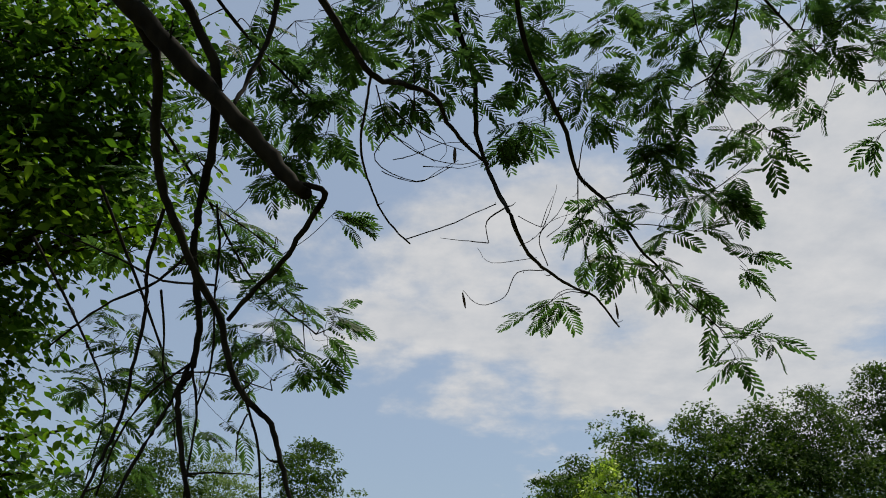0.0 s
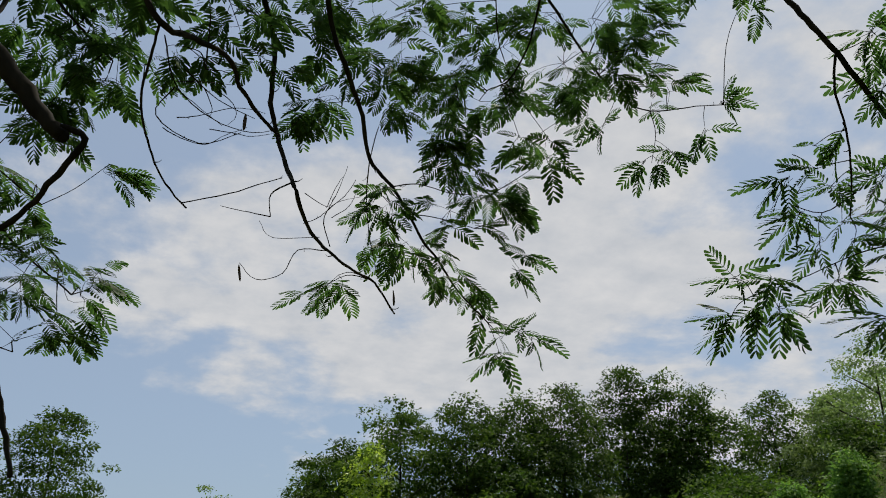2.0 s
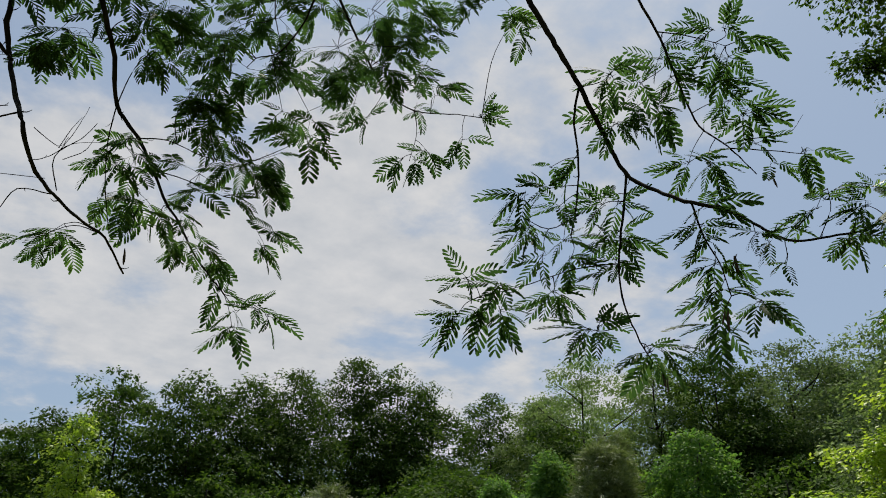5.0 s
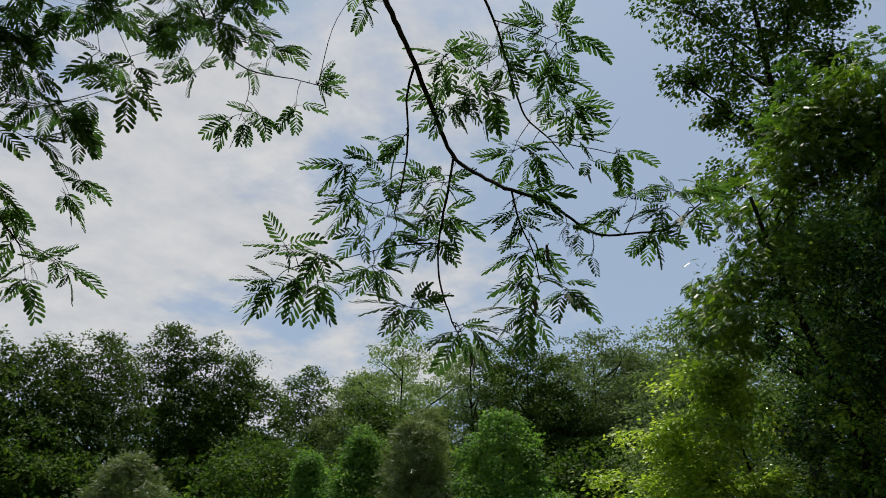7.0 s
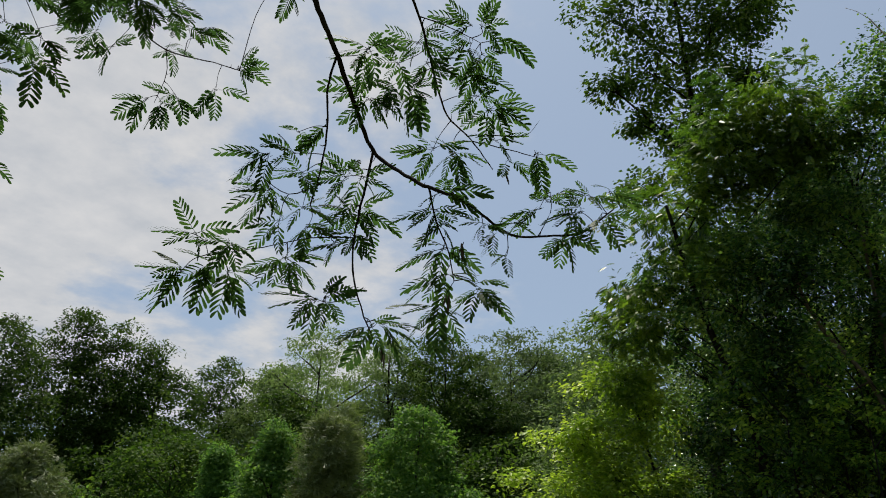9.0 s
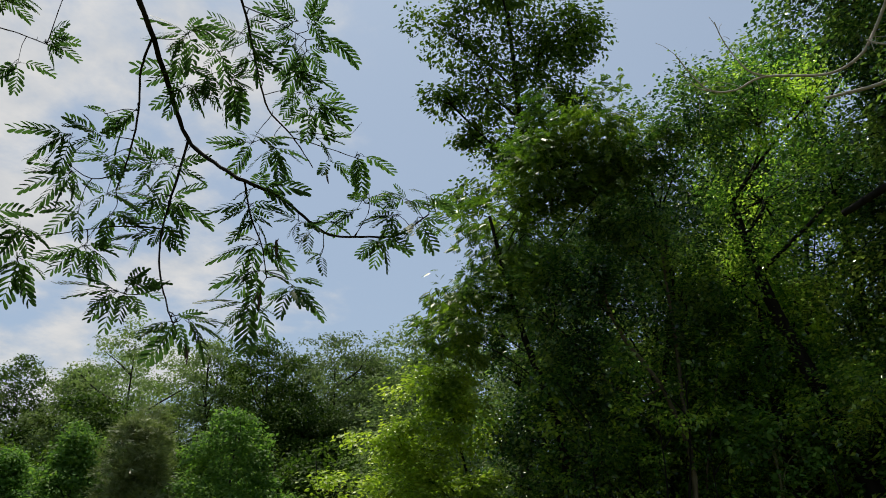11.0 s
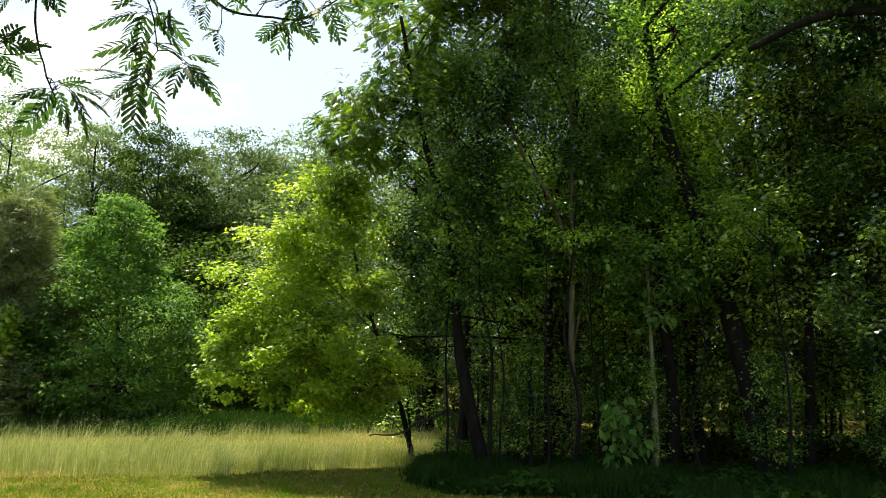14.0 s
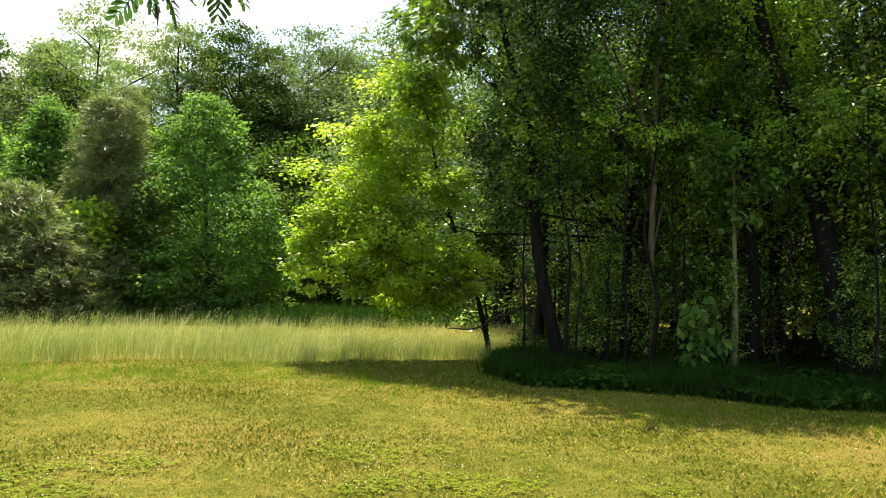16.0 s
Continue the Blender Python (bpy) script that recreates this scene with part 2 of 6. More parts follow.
def ground_material():
    """Mown sward: straw, thin green and bare reddish soil, broken up into tufts and leaves a finger wide."""
    m, n, l = material("lawn_soil")
    out, pr, co = n.new("ShaderNodeOutputMaterial"), n.new("ShaderNodeBsdfPrincipled"), n.new("ShaderNodeTexCoord")
    big, mid, fine, grain = (n.new("ShaderNodeTexNoise") for _ in range(4))
    for k, s, d, rough in ((big, 0.35, 4.0, 0.5), (mid, 2.6, 8.0, 0.6), (fine, 22.0, 6.0, 0.7), (grain, 75.0, 4.0, 0.7)):
        k.inputs["Scale"].default_value, k.inputs["Detail"].default_value, k.inputs["Roughness"].default_value = s, d, rough
        l.new(co.outputs["Object"], k.inputs["Vector"])

    def mixed(a, share, b):
        node = n.new("ShaderNodeMath")
        node.operation, node.inputs[1].default_value = "MULTIPLY_ADD", share
        l.new(a, node.inputs[0])
        l.new(b, node.inputs[2])
        return node.outputs[0]

    tone = mixed(fine.outputs[0], 0.55, mixed(mid.outputs[0], 0.6, big.outputs[0]))
    c1 = ramp(n, [(0.0, (0.035, 0.06, 0.008)), (0.40, (0.08, 0.09, 0.013)), (0.55, (0.14, 0.128, 0.026)), (0.75, (0.17, 0.128, 0.038)), (1.0, (0.19, 0.122, 0.05))])
    spread = n.new("ShaderNodeMapRange")
    spread.inputs[1].default_value, spread.inputs[2].default_value = 0.58, 1.56
    l.new(tone, spread.inputs[0])
    l.new(spread.outputs[0], c1.inputs[0])
    c2 = ramp(n, [(0.36, (0.30, 0.34, 0.26)), (0.5, (0.95, 0.95, 0.9)), (0.66, (1.7, 1.65, 1.55))])
    l.new(grain.outputs[0], c2.inputs[0])
    mul = n.new("ShaderNodeMix")
    mul.data_type, mul.blend_type = "RGBA", "MULTIPLY"
    mul.inputs[0].default_value = 1.0
    l.new(c1.outputs[0], mul.inputs[6])
    l.new(c2.outputs[0], mul.inputs[7])
    l.new(mul.outputs[2], pr.inputs["Base Color"])
    bp = n.new("ShaderNodeBump")
    bp.inputs["Strength"].default_value, bp.inputs["Distance"].default_value = 0.9, 0.02
    l.new(grain.outputs[0], bp.inputs["Height"])
    l.new(bp.outputs[0], pr.inputs["Normal"])
    pr.inputs["Roughness"].default_value = 0.95
    pr.inputs["Specular IOR Level"].default_value = 0.05
    l.new(pr.outputs[0], out.inputs[0])
    return m


# ---- mesh tools ----
def make_mesh(name, verts, tris, mat, smooth=False):
    """A mesh from arrays of corners and triangles."""
    me = bpy.data.meshes.new(name)
    verts, tris = np.asarray(verts, np.float32).reshape(-1, 3), np.asarray(tris, np.int32).reshape(-1, 3)
    me.vertices.add(len(verts))
    me.vertices.foreach_set("co", verts.ravel())
    me.loops.add(tris.size)
    me.loops.foreach_set("vertex_index", tris.ravel())
    me.polygons.add(len(tris))
    me.polygons.foreach_set("loop_start", np.arange(0, tris.size, 3, dtype=np.int32))
    me.update(calc_edges=True)
    if smooth:
        me.polygons.foreach_set("use_smooth", np.ones(len(tris), bool))
    me.materials.append(mat)
    return me


def joined(pieces):
    """Several (verts, tris) as one."""
    vs, ts, at = [], [], 0
    for v, t in pieces:
        v, t = np.asarray(v, float).reshape(-1, 3), np.asarray(t, int).reshape(-1, 3)
        vs.append(v)
        ts.append(t + at)
        at += len(v)
    return np.concatenate(vs), np.concatenate(ts)


def part(name, geo, mat, parent, label="", smooth=False):
    ob = new(name, make_mesh(name, *geo, mat, smooth))
    ob.parent = parent
    return tagged(ob, label)


def thing(name, place, label, category, group="", kind=""):
    ob = new(name)
    ob.location = place
    ob.empty_display_size = 0.3
    return tagged(ob, label, category, group, kind)


def smooth_line(points, steps):
    """A Catmull-Rom line through the points."""
    p = np.asarray(points, float)
    if len(p) < 3:
        return np.array([p[0] + (p[-1] - p[0]) * k / steps for k in range(steps + 1)])
    q = np.vstack([2 * p[0] - p[1], p, 2 * p[-1] - p[-2]])
    out = []
    for k in range(len(p) - 1):
        a, b, c, d = q[k:k + 4]
        for s in np.arange(steps) / steps:
            out.append(0.5 * (2 * b + (c - a) * s + (2 * a - 5 * b + 4 * c - d) * s ** 2 + (3 * b - a - 3 * c + d) * s ** 3))
    return np.array(out + [p[-1]])


def tube(line, r0, r1, sides=6, wob=0.0, rng=None, power=1.0):
    """A tapered, closed tube along a line."""
    p = np.asarray(line, float)
    n = len(p)
    along = np.gradient(p, axis=0)
    along /= np.linalg.norm(along, axis=1)[:, None] + 1e-9
    ref = np.where(np.abs(along[:, 2:3]) > 0.9, np.array([[1.0, 0, 0]]), np.array([[0, 0, 1.0]]))
    u = np.cross(along, ref)
    u /= np.linalg.norm(u, axis=1)[:, None] + 1e-9
    w = np.cross(along, u)
    r = r0 + (r1 - r0) * (np.linspace(0, 1, n) ** power)
    if wob and rng is not None:
        r = r * (1 + wob * rng.uniform(-1, 1, n))
    ang = np.arange(sides) * 2 * math.pi / sides
    ring = p[:, None] + r[:, None, None] * (np.cos(ang)[None, :, None] * u[:, None] + np.sin(ang)[None, :, None] * w[:, None])
    v = np.vstack([ring.reshape(-1, 3), p[:1], p[-1:]])
    k, s = np.meshgrid(np.arange(n - 1), np.arange(sides), indexing="ij")
    a, b = (k * sides + s).ravel(), (k * sides + (s + 1) % sides).ravel()
    t = np.vstack([np.stack([a, b, a + sides], 1), np.stack([b, b + sides, a + sides], 1)])
    s = np.arange(sides)
    t = np.vstack([t, np.stack([(s + 1) % sides, s, np.full(sides, n * sides)], 1),
                   np.stack([(n - 1) * sides + s, (n - 1) * sides + (s + 1) % sides, np.full(sides, n * sides + 1)], 1)])
    return v, t


def turns(heading, facing):
    """Turns whose y axis goes along heading and whose z axis is near facing."""
    y = heading / (np.linalg.norm(heading, axis=1)[:, None] + 1e-9)
    x = np.cross(y, facing)
    x /= np.linalg.norm(x, axis=1)[:, None] + 1e-9
    return np.stack([x, y, np.cross(x, y)], 2)


def scatter(template, places, rot, size):
    """Copies of a template mesh as one (verts, tris)."""
    v, t = template
    n = len(places)
    out = np.einsum("nij,kj->nki", rot, v) * np.asarray(size).reshape(-1, 1, 1) + places[:, None]
    tris = (t[None] + (np.arange(n) * len(v))[:, None, None])
    return out.reshape(-1, 3), tris.reshape(-1, 3)


def leaf_template(width=0.55, fold=0.18, bend=0.12):
    """A pointed leaf, one long, folded at its midrib and bent down at the tip."""
    w = width / 2
    v = np.array([(0, 0, 0), (w * 0.8, 0.28, fold * w), (w, 0.5, fold * w - bend * 0.3), (0, 1, -bend),
                  (-w, 0.5, fold * w - bend * 0.3), (-w * 0.8, 0.28, fold * w), (0, 0.5, -bend * 0.3)])
    t = np.array([(0, 1, 6), (1, 2, 6), (2, 3, 6), (3, 4, 6), (4, 5, 6), (5, 0, 6)])
    return v, t


def diamond_template(width=0.6, fold=0.15):
    w = width / 2
    return np.array([(0, 0, 0), (w, 0.45, fold * w), (0, 1, -0.08), (-w, 0.45, fold * w)]), np.array([(0, 1, 2), (0, 2, 3)])


def spray_template(pairs=6, width=0.16, length=0.36):
    """A feathered leaf: leaflets in pairs along a drooping stalk."""
    pieces = []
    for k in range(pairs):
        y = 0.18 + 0.8 * k / pairs
        for side in (-1, 1):
            ll = length * (1 - 0.45 * abs(k / pairs - 0.35))
            v, t = diamond_template(width / length * 1.2)
            v = v * ll
            a = side * radians(62 - 18 * k / pairs)
            c, s = math.cos(a), math.sin(a)
            v = np.stack([v[:, 0] * c + v[:, 1] * s, -v[:, 0] * s + v[:, 1] * c, v[:, 2] - 0.25 * np.hypot(v[:, 0], v[:, 1])], 1)
            pieces.append((v + (0, y, -0.25 * y * y), t))
    v, t = diamond_template(width / length * 1.2)
    pieces.append((v * length * 0.8 + (0, 0.95, -0.25), t))
    pieces.append((np.array([(-0.006, 0, 0), (0.006, 0, 0), (0, 1, -0.25)]), np.array([(0, 1, 2)])))
    return joined(pieces)


LEAF, DIAMOND, SPRAY = leaf_template(), diamond_template(), spray_template(5, 0.19, 0.4)
NEEDLE = (np.array([(-0.05, 0, 0), (0.05, 0, 0), (0.0, 1, 0.1), (0.25, 0.8, 0), (0.34, 0.72, 0.03), (0, 0.1, 0), (-0.25, 0.8, 0.02), (-0.34, 0.72, 0), (0.0, 0.12, 0)]),
          np.array([(0, 1, 2), (5, 4, 3), (8, 6, 7)]))


def leaf_pose(rng, n, out_dir=None, droop=0.35, flat=0.6):
    """Random turns for leaves: outwards and drooping, facing mostly up."""
    a = rng.uniform(0, 2 * math.pi, n)
    h = np.stack([np.cos(a), np.sin(a), np.zeros(n)], 1)
    if out_dir is not None:
        h = h + 0.9 * out_dir
    h[:, 2] -= droop * rng.uniform(0.2, 2.0, n)
    f = rng.normal(0, 1, (n, 3)) * (1 - flat)
    f[:, 2] += flat * 1.3
    return turns(h, f)


def ball(rng, n):
    v = rng.normal(0, 1, (n, 3))
    return v / (np.linalg.norm(v, axis=1)[:, None] + 1e-9)


def tree(name, label, category, base, lobes, trunk_r, leaf, mat, bark, density=430, template=None, seed=1, group="", droop=0.35, trunk_top=None, deep=0.8,
         clump=0.42, fill=0.6, limb_share=0.36, twig=True, split=False):
    """A tree: trunk, a limb to each lobe of the crown with its twigs, and a crown of leaves in clumps. lobes: (x, y, z, radius)."""
    rng = np.random.default_rng(seed)
    template = template or DIAMOND
    base = np.array(base, float)
    root = thing(name, base, label, category, group)
    lobes = np.array(lobes, float)
    top = lobes[np.argmax(lobes[:, 2])]
    end = np.array(trunk_top if trunk_top is not None else (top[:3] * 0.75 + base * 0.25 + (0, 0, (top[2] - base[2]) * 0.15)), float) - base
    mids = [np.zeros(3)] + [end * s + np.array([*rng.normal(0, 0.018 * end[2], 2), 0]) for s in (0.25, 0.5, 0.75)] + [end]
    line = smooth_line(mids, 5)
    v, t = tube(np.vstack([[0, 0, -0.15], line]), trunk_r * 1.25, trunk_r * 0.28, 8, 0.05, rng, 0.8)
    part("trunk", (v, t), bark, root, smooth=True)
    crown = []
    for x, y, z, r in lobes:
        c = np.array([x, y, z]) - base
        # the limb leaves the trunk below the lobe
        k = np.argmin(np.abs(line[:, 2] - max(0.25 * end[2], c[2] - 0.75 * np.hypot(*(c[:2] - line[np.argmin(np.abs(line[:, 2] - c[2])), :2])) - 0.3 * r)))
        start = line[k]
        mid = (start + c) / 2 + np.array([*rng.normal(0, 0.12 * r, 2), 0.1 * r])
        lr = max(0.012, trunk_r * limb_share * (1 - 0.5 * k / len(line)))
        limb = [tube(smooth_line([start, mid, c], 4), lr, lr * 0.45, 5, 0.06, rng)]
        m = max(5, int(11 * r ** 1.2) + 4)
        d = ball(rng, m)
        d[:, 2] = d[:, 2] * 0.85 + 0.08
        cl = c + d * r * rng.uniform(0.35, 1.12, m)[:, None] * rng.uniform(0.8, 1.2, 3)
        twigs = [tube(smooth_line([c * 0.8 + mid * 0.2, (c + q) / 2 + rng.normal(0, 0.05 * r, 3), q], 2), lr * 0.32, lr * 0.12, 4 if split else 3) for q in cl] if twig else []
        bough = part("limb", joined(limb if split else limb + twigs), bark, root, smooth=True)
        for geo in twigs if split else ():
            part("twig", geo, bark, bough)
        n = int(density * r * r)
        pick = rng.integers(0, m, n)
        rad = clump * r * rng.uniform(0.65, 1.25, m)
        off = np.clip(rng.normal(0, 0.55, (n, 3)), -1.0, 1.0) * rad[pick][:, None] * (1, 1, deep)
        p = cl[pick] + off
        inner = rng.random(n) < fill * 0.3
        p[inner] = c + ball(rng, int(inner.sum())) * r * rng.uniform(0.1, 0.9, (int(inner.sum()), 1))
        o = p - c
        o /= np.linalg.norm(o, axis=1)[:, None] + 1e-6
        crown.append(scatter(template, p, leaf_pose(rng, n, o * (1, 1, 0.4), droop), leaf * rng.uniform(0.6, 1.25, n)))
    part("crown", joined(crown), mat, root)
    return root


def strew(kinds, spots):
    """Copies of the model things at each (kind, pose); the models themselves take the last pose of their kind."""
    last = {}
    for k, m in spots:
        if k in last:
            copy_thing(kinds[k], last[k])
        last[k] = m
    for k, m in last.items():
        kinds[k].matrix_basis = m


def stand(rng, az, d, size):
    """A pose on the ground, az degrees clockwise from +y and d metres away."""
    a = radians(az)
    return Matrix.Translation((d * math.sin(a), d * math.cos(a), 0)) @ Matrix.Rotation(rng.uniform(0, 6.28), 4, "Z") @ Matrix.Scale(size, 4)


def wild_lobes(rng, base, height, radius, low=0.35, n=9, cone=0.0, size=0.42):
    """Lobes of a free-standing crown: spread over its levels, drawn in towards the top."""
    out = []
    for k in range(n):
        s = (k + rng.uniform(0.1, 0.9)) / n
        env = (max(0.0, 1 - (2 * max(0, s - 0.45) / 1.15) ** 2) ** 0.5) * (1 - cone * s) * (0.72 + 0.28 * min(1, s / 0.3))
        if cone > 0.4:
            env = (1 - s) ** 0.6 * (0.65 + 0.35 * min(1, s / 0.25))
        r = radius * size * (0.7 + 0.5 * rng.random()) * (1 - 0.6 * cone * s)
        z = min(height * (low + (1 - low) * s), height - 0.9 * r)
        a = 2.4 * k + rng.uniform(-0.5, 0.5)
        d = max(0.0, radius * env - r * 0.75) * rng.uniform(0.55, 1.0)
        out.append((base[0] + d * math.cos(a), base[1] + d * math.sin(a), base[2] + z, r))
    r = radius * size * (0.85 - 0.4 * cone)
    out.append((base[0], base[1], base[2] + height - 0.95 * r, r))
    return out


# ---- ground ----
rng = np.random.default_rng(4)
rad = np.concatenate([np.linspace(0, 30, 61)[1:], 30 * (1500 / 30) ** (np.arange(1, 31) / 30)])
ang = np.linspace(0, 2 * math.pi, 145)[:-1]
gx, gy = (rad[:, None] * np.sin(ang)).ravel(), (rad[:, None] * np.cos(ang)).ravel()


def rise(x, y):
    """The lie of the land: nearly level, with low swells."""
    return 0.03 * np.sin(0.55 * x + 0.3 * y) + 0.02 * np.sin(0.9 * y - 0.5 * x)


gv = np.vstack([np.stack([gx, gy, rise(gx, gy) * (np.hypot(gx, gy) < 400)], 1), [[0, 0, 0]]])
na = len(ang)
k, s = np.meshgrid(np.arange(len(rad) - 1), np.arange(na), indexing="ij")
a, b = (k * na + s).ravel(), (k * na + (s + 1) % na).ravel()
gt = np.vstack([np.stack([a, a + na, b], 1), np.stack([b, a + na, b + na], 1), np.stack([np.arange(na), (np.arange(na) + 1) % na, np.full(na, len(gv) - 1)], 1)])
gt[-na:] = gt[-na:, ::-1]
ground = tagged(new("ground", make_mesh("ground", gv, gt, ground_material(), True)), "mown lawn with dry and clover patches", "ground", kind="structure")

# ---- plan of the trees: lobes (x, y, z, radius) and free-standing trees (x, y, height, radius) ----
MAPLE_LOBES = [(-3.1, 4.8, 5.7, 1), (-2.8, 4.8, 6.0, 0.85), (-2.9, 4.9, 4.8, 0.95), (-2.8, 5.3, 5.4, 0.7), (-2.9, 5.2, 4.3, 0.8), (-2.8, 5.6, 4.8, 0.6), (-3.2, 5.3, 3.7, 0.7), (-3.25, 5.5, 3.1, 0.55), (-3.35, 6.0, 2.75, 0.5), (-2.5, 5.2, 5.9, 0.5), (-3.6, 4.7, 5.0, 1.1), (-3.6, 5.2, 4.0, 1.1), (-3.5, 5.7, 3.0, 1), (-2.8, 5.8, 5.1, 0.4), (-2.35, 5.3, 6.2, 0.45), (-2.5, 5.5, 5.2, 0.4)]
LIME_LOBES = [(12.3, 5.2, 4.6, 0.75), (11.9, 5.8, 3.7, 0.65), (12.8, 5.0, 4.2, 0.8), (12.4, 5.5, 3.2, 0.85), (11.8, 6.2, 2.6, 0.75), (12.4, 5.4, 2.2, 0.9), (13.1, 4.7, 2.9, 0.6), (11.7, 6.6, 2.1, 0.65), (12.7, 5.8, 2.0, 0.75), (13.0, 5.3, 1.3, 0.5), (12.2, 6.0, 1.3, 0.4), (13.4, 4.7, 1.5, 0.5), (12.6, 5.6, 1.2, 0.5), (13.1, 5.1, 1.1, 0.5), (13.3, 4.5, 1.3, 0.45), (12.3, 6.0, 1.5, 0.5), (12.5, 5.3, 1.6, 0.55), (12.9, 4.6, 1.8, 0.6), (11.8, 6.6, 1.6, 0.45)]
GROVE_A_LOBES = [(12.6, 3.4, 5.7, 0.9), (12.9, 2.6, 5.9, 1), (13.1, 3.1, 4.7, 1), (13.7, 2.3, 4.7, 1.1), (13.1, 3.8, 3.7, 0.75), (13.8, 2.9, 3.5, 1.1), (13.5, 1.6, 7.3, 1.2), (14.0, 1.3, 6.0, 1.2), (13.5, 1.4, 8.5, 0.9), (13.9, 0.6, 9.0, 1.1), (13.3, 2.4, 7.3, 0.9), (14.5, 1.9, 3.6, 1.1), (13.7, 3.7, 2.6, 0.75), (16.2, 4.0, 6.3, 1.2), (16.1, 3.1, 7.3, 1.2), (16.4, 4.4, 5.0, 1.2), (16.6, 3.7, 5.0, 1.2), (17.2, 1.4, 6.3, 1.3), (17.5, 1.6, 4.6, 1.3), (13.8, 4.7, 5.9, 0.6), (13.9, 4.5, 5.0, 0.6), (14.0, 4.6, 4.0, 0.6), (14.1, 4.5, 3.1, 0.6), (14.0, 4.7, 2.2, 0.5), (14.4, 4.3, 2.0, 0.5), (13.1, 2.6, 8.1, 0.6), (13.0, 2.9, 7.9, 0.5), (13.4, 2.3, 8.3, 0.6), (14.0, 1.9, 8.0, 0.7)]
GROVE_B_LOBES = [(13.9, -0.5, 9.0, 1.1), (15.3, 1.5, 5.0, 1.2), (15.9, -0.4, 3.7, 1.2), (14.3, -1.4, 9.3, 1.1), (15.0, -0.3, 7.9, 1.3), (15.1, -1.6, 7.9, 1.3), (15.5, 0.4, 6.4, 1.3), (15.8, -0.9, 6.3, 1.3), (16.2, 0.0, 4.6, 1.3), (16.3, -1.5, 5.0, 1.2), (15.9, 0.9, 5.1, 1.1)]
GROVE_D_LOBES = [(19.4, 1.2, 10.3, 1.6), (19.9, 2.1, 9.0, 1.5), (20.5, 0.1, 9.0, 1.6), (18.6, 0.5, 11.9, 1.4), (18.4, -0.7, 12.3, 1.4), (19.4, 0.6, 10.4, 1.4), (19.3, -0.5, 10.5, 1.4)]
GROVE_C_LOBES = [(12.0, -2.9, 8.7, 1.4), (12.6, -2.1, 10.0, 1.3), (11.8, -2.8, 10.1, 1.7), (11.3, -3.8, 9.1, 1.9), (14.3, -2.3, 7.1, 1.2), (15.5, -1.9, 4.0, 1.2), (11.8, -3.6, 7.8, 1.6), (12.9, -2.6, 7.8, 1.2), (13.0, -3.4, 6.4, 1.4), (14.4, -2.7, 5.9, 1.3), (14.0, -3.6, 4.9, 1.5), (12.2, -4.4, 6.4, 1.8), (14.8, -3.0, 4.0, 1.3), (13.4, -4.4, 4.1, 1.8), (11.2, -2.5, 3.1, 0.45), (11.5, -2.2, 2.6, 0.4), (11.2, -2.5, 2.2, 0.5), (11.2, -2.8, 3.5, 0.5), (12.5, -3.1, 8.5, 1.0), (12.9, -3.7, 7.8, 1.0), (13.2, -2.7, 8.0, 0.9), (12.3, -3.5, 9.4, 1.2)]
OAK_LOBES = [(19.8, 6.0, 19.3, 2.3), (21.5, 5.3, 16.5, 1.8), (20.4, 6.8, 15.6, 1.4), (19.7, 7.9, 15.2, 0.79), (21.6, 6.8, 13.7, 1.3), (21.4, 7.7, 12.4, 0.79), (21.5, 4.1, 17.8, 1.5), (22.0, 6.0, 14.6, 1.3), (19.6, 7.4, 17.2, 1.3), (20.7, 7.6, 14.4, 0.79), (22.2, 4.4, 15.8, 0.97)]
STEM_LOBES = [(13.8, 0.2, 3.3, 0.75), (13.9, 0.8, 3.6, 0.6), (14.0, -0.3, 3.4, 0.6), (13.6, 0.3, 2.6, 0.5), (14.0, -0.5, 2.9, 0.5)]
LOCUST_LOBES = [(12.8, 4.7, 6.3, 0.95), (12.7, 3.8, 7.3, 1.2), (12.6, 2.9, 8.3, 1.1), (12.6, 2.2, 8.9, 0.9), (13.1, 1.7, 8.3, 0.8), (12.5, 4.9, 5.5, 0.7)]
# base, height, crown radius, kind
FAR_TREES = [(-17.1, 51.1, 12.6, 3.8), (-8.0, 50.1, 13.2, 3.1), (-20.6, 51.3, 10.5, 3.5), (6.3, 48.9, 10.2, 2.1), (8.2, 47.3, 11.6, 3.3), (10.6, 44.3, 13.5, 3.7), (13.8, 42.4, 13.2, 3.1), (16.5, 42.4, 13.8, 3.0), (19.5, 42.0, 14.4, 3.3), (24.4, 43.6, 16.2, 3.3), (26.8, 42.4, 15.7, 2.9), (29.0, 41.3, 14.4, 3.0), (33.4, 41.8, 14.7, 2.9), (39.2, 27.8, 15.7, 3.4), (22.6, 31.3, 7.9, 3.9), (32.9, 28.6, 8.3, 2.5), (15.7, 39.4, 8.8, 3.4), (27.3, 28.2, 9.7, 2.3), (38.8, 24.8, 11.4, 3.7)]
GREY_TREES = [(-14.3, 54.0, 12.9, 3.1), (1.0, 59.4, 10.0, 3.2), (4.0, 59.4, 9.3, 1.8), (36.6, 39.0, 14.9, 3.2), (34.3, 37.1, 14.3, 2.8), (38.6, 32.1, 15.6, 3.1), (41.1, 41.2, 16.7, 5.0), (42.3, 37.2, 15.8, 4.8), (44.5, 34.4, 16.1, 4.8)]
LIME_TREES = [(8.2, 39.4, 9.5, 2.3), (17.2, 16.8, 3.3, 0.95)]
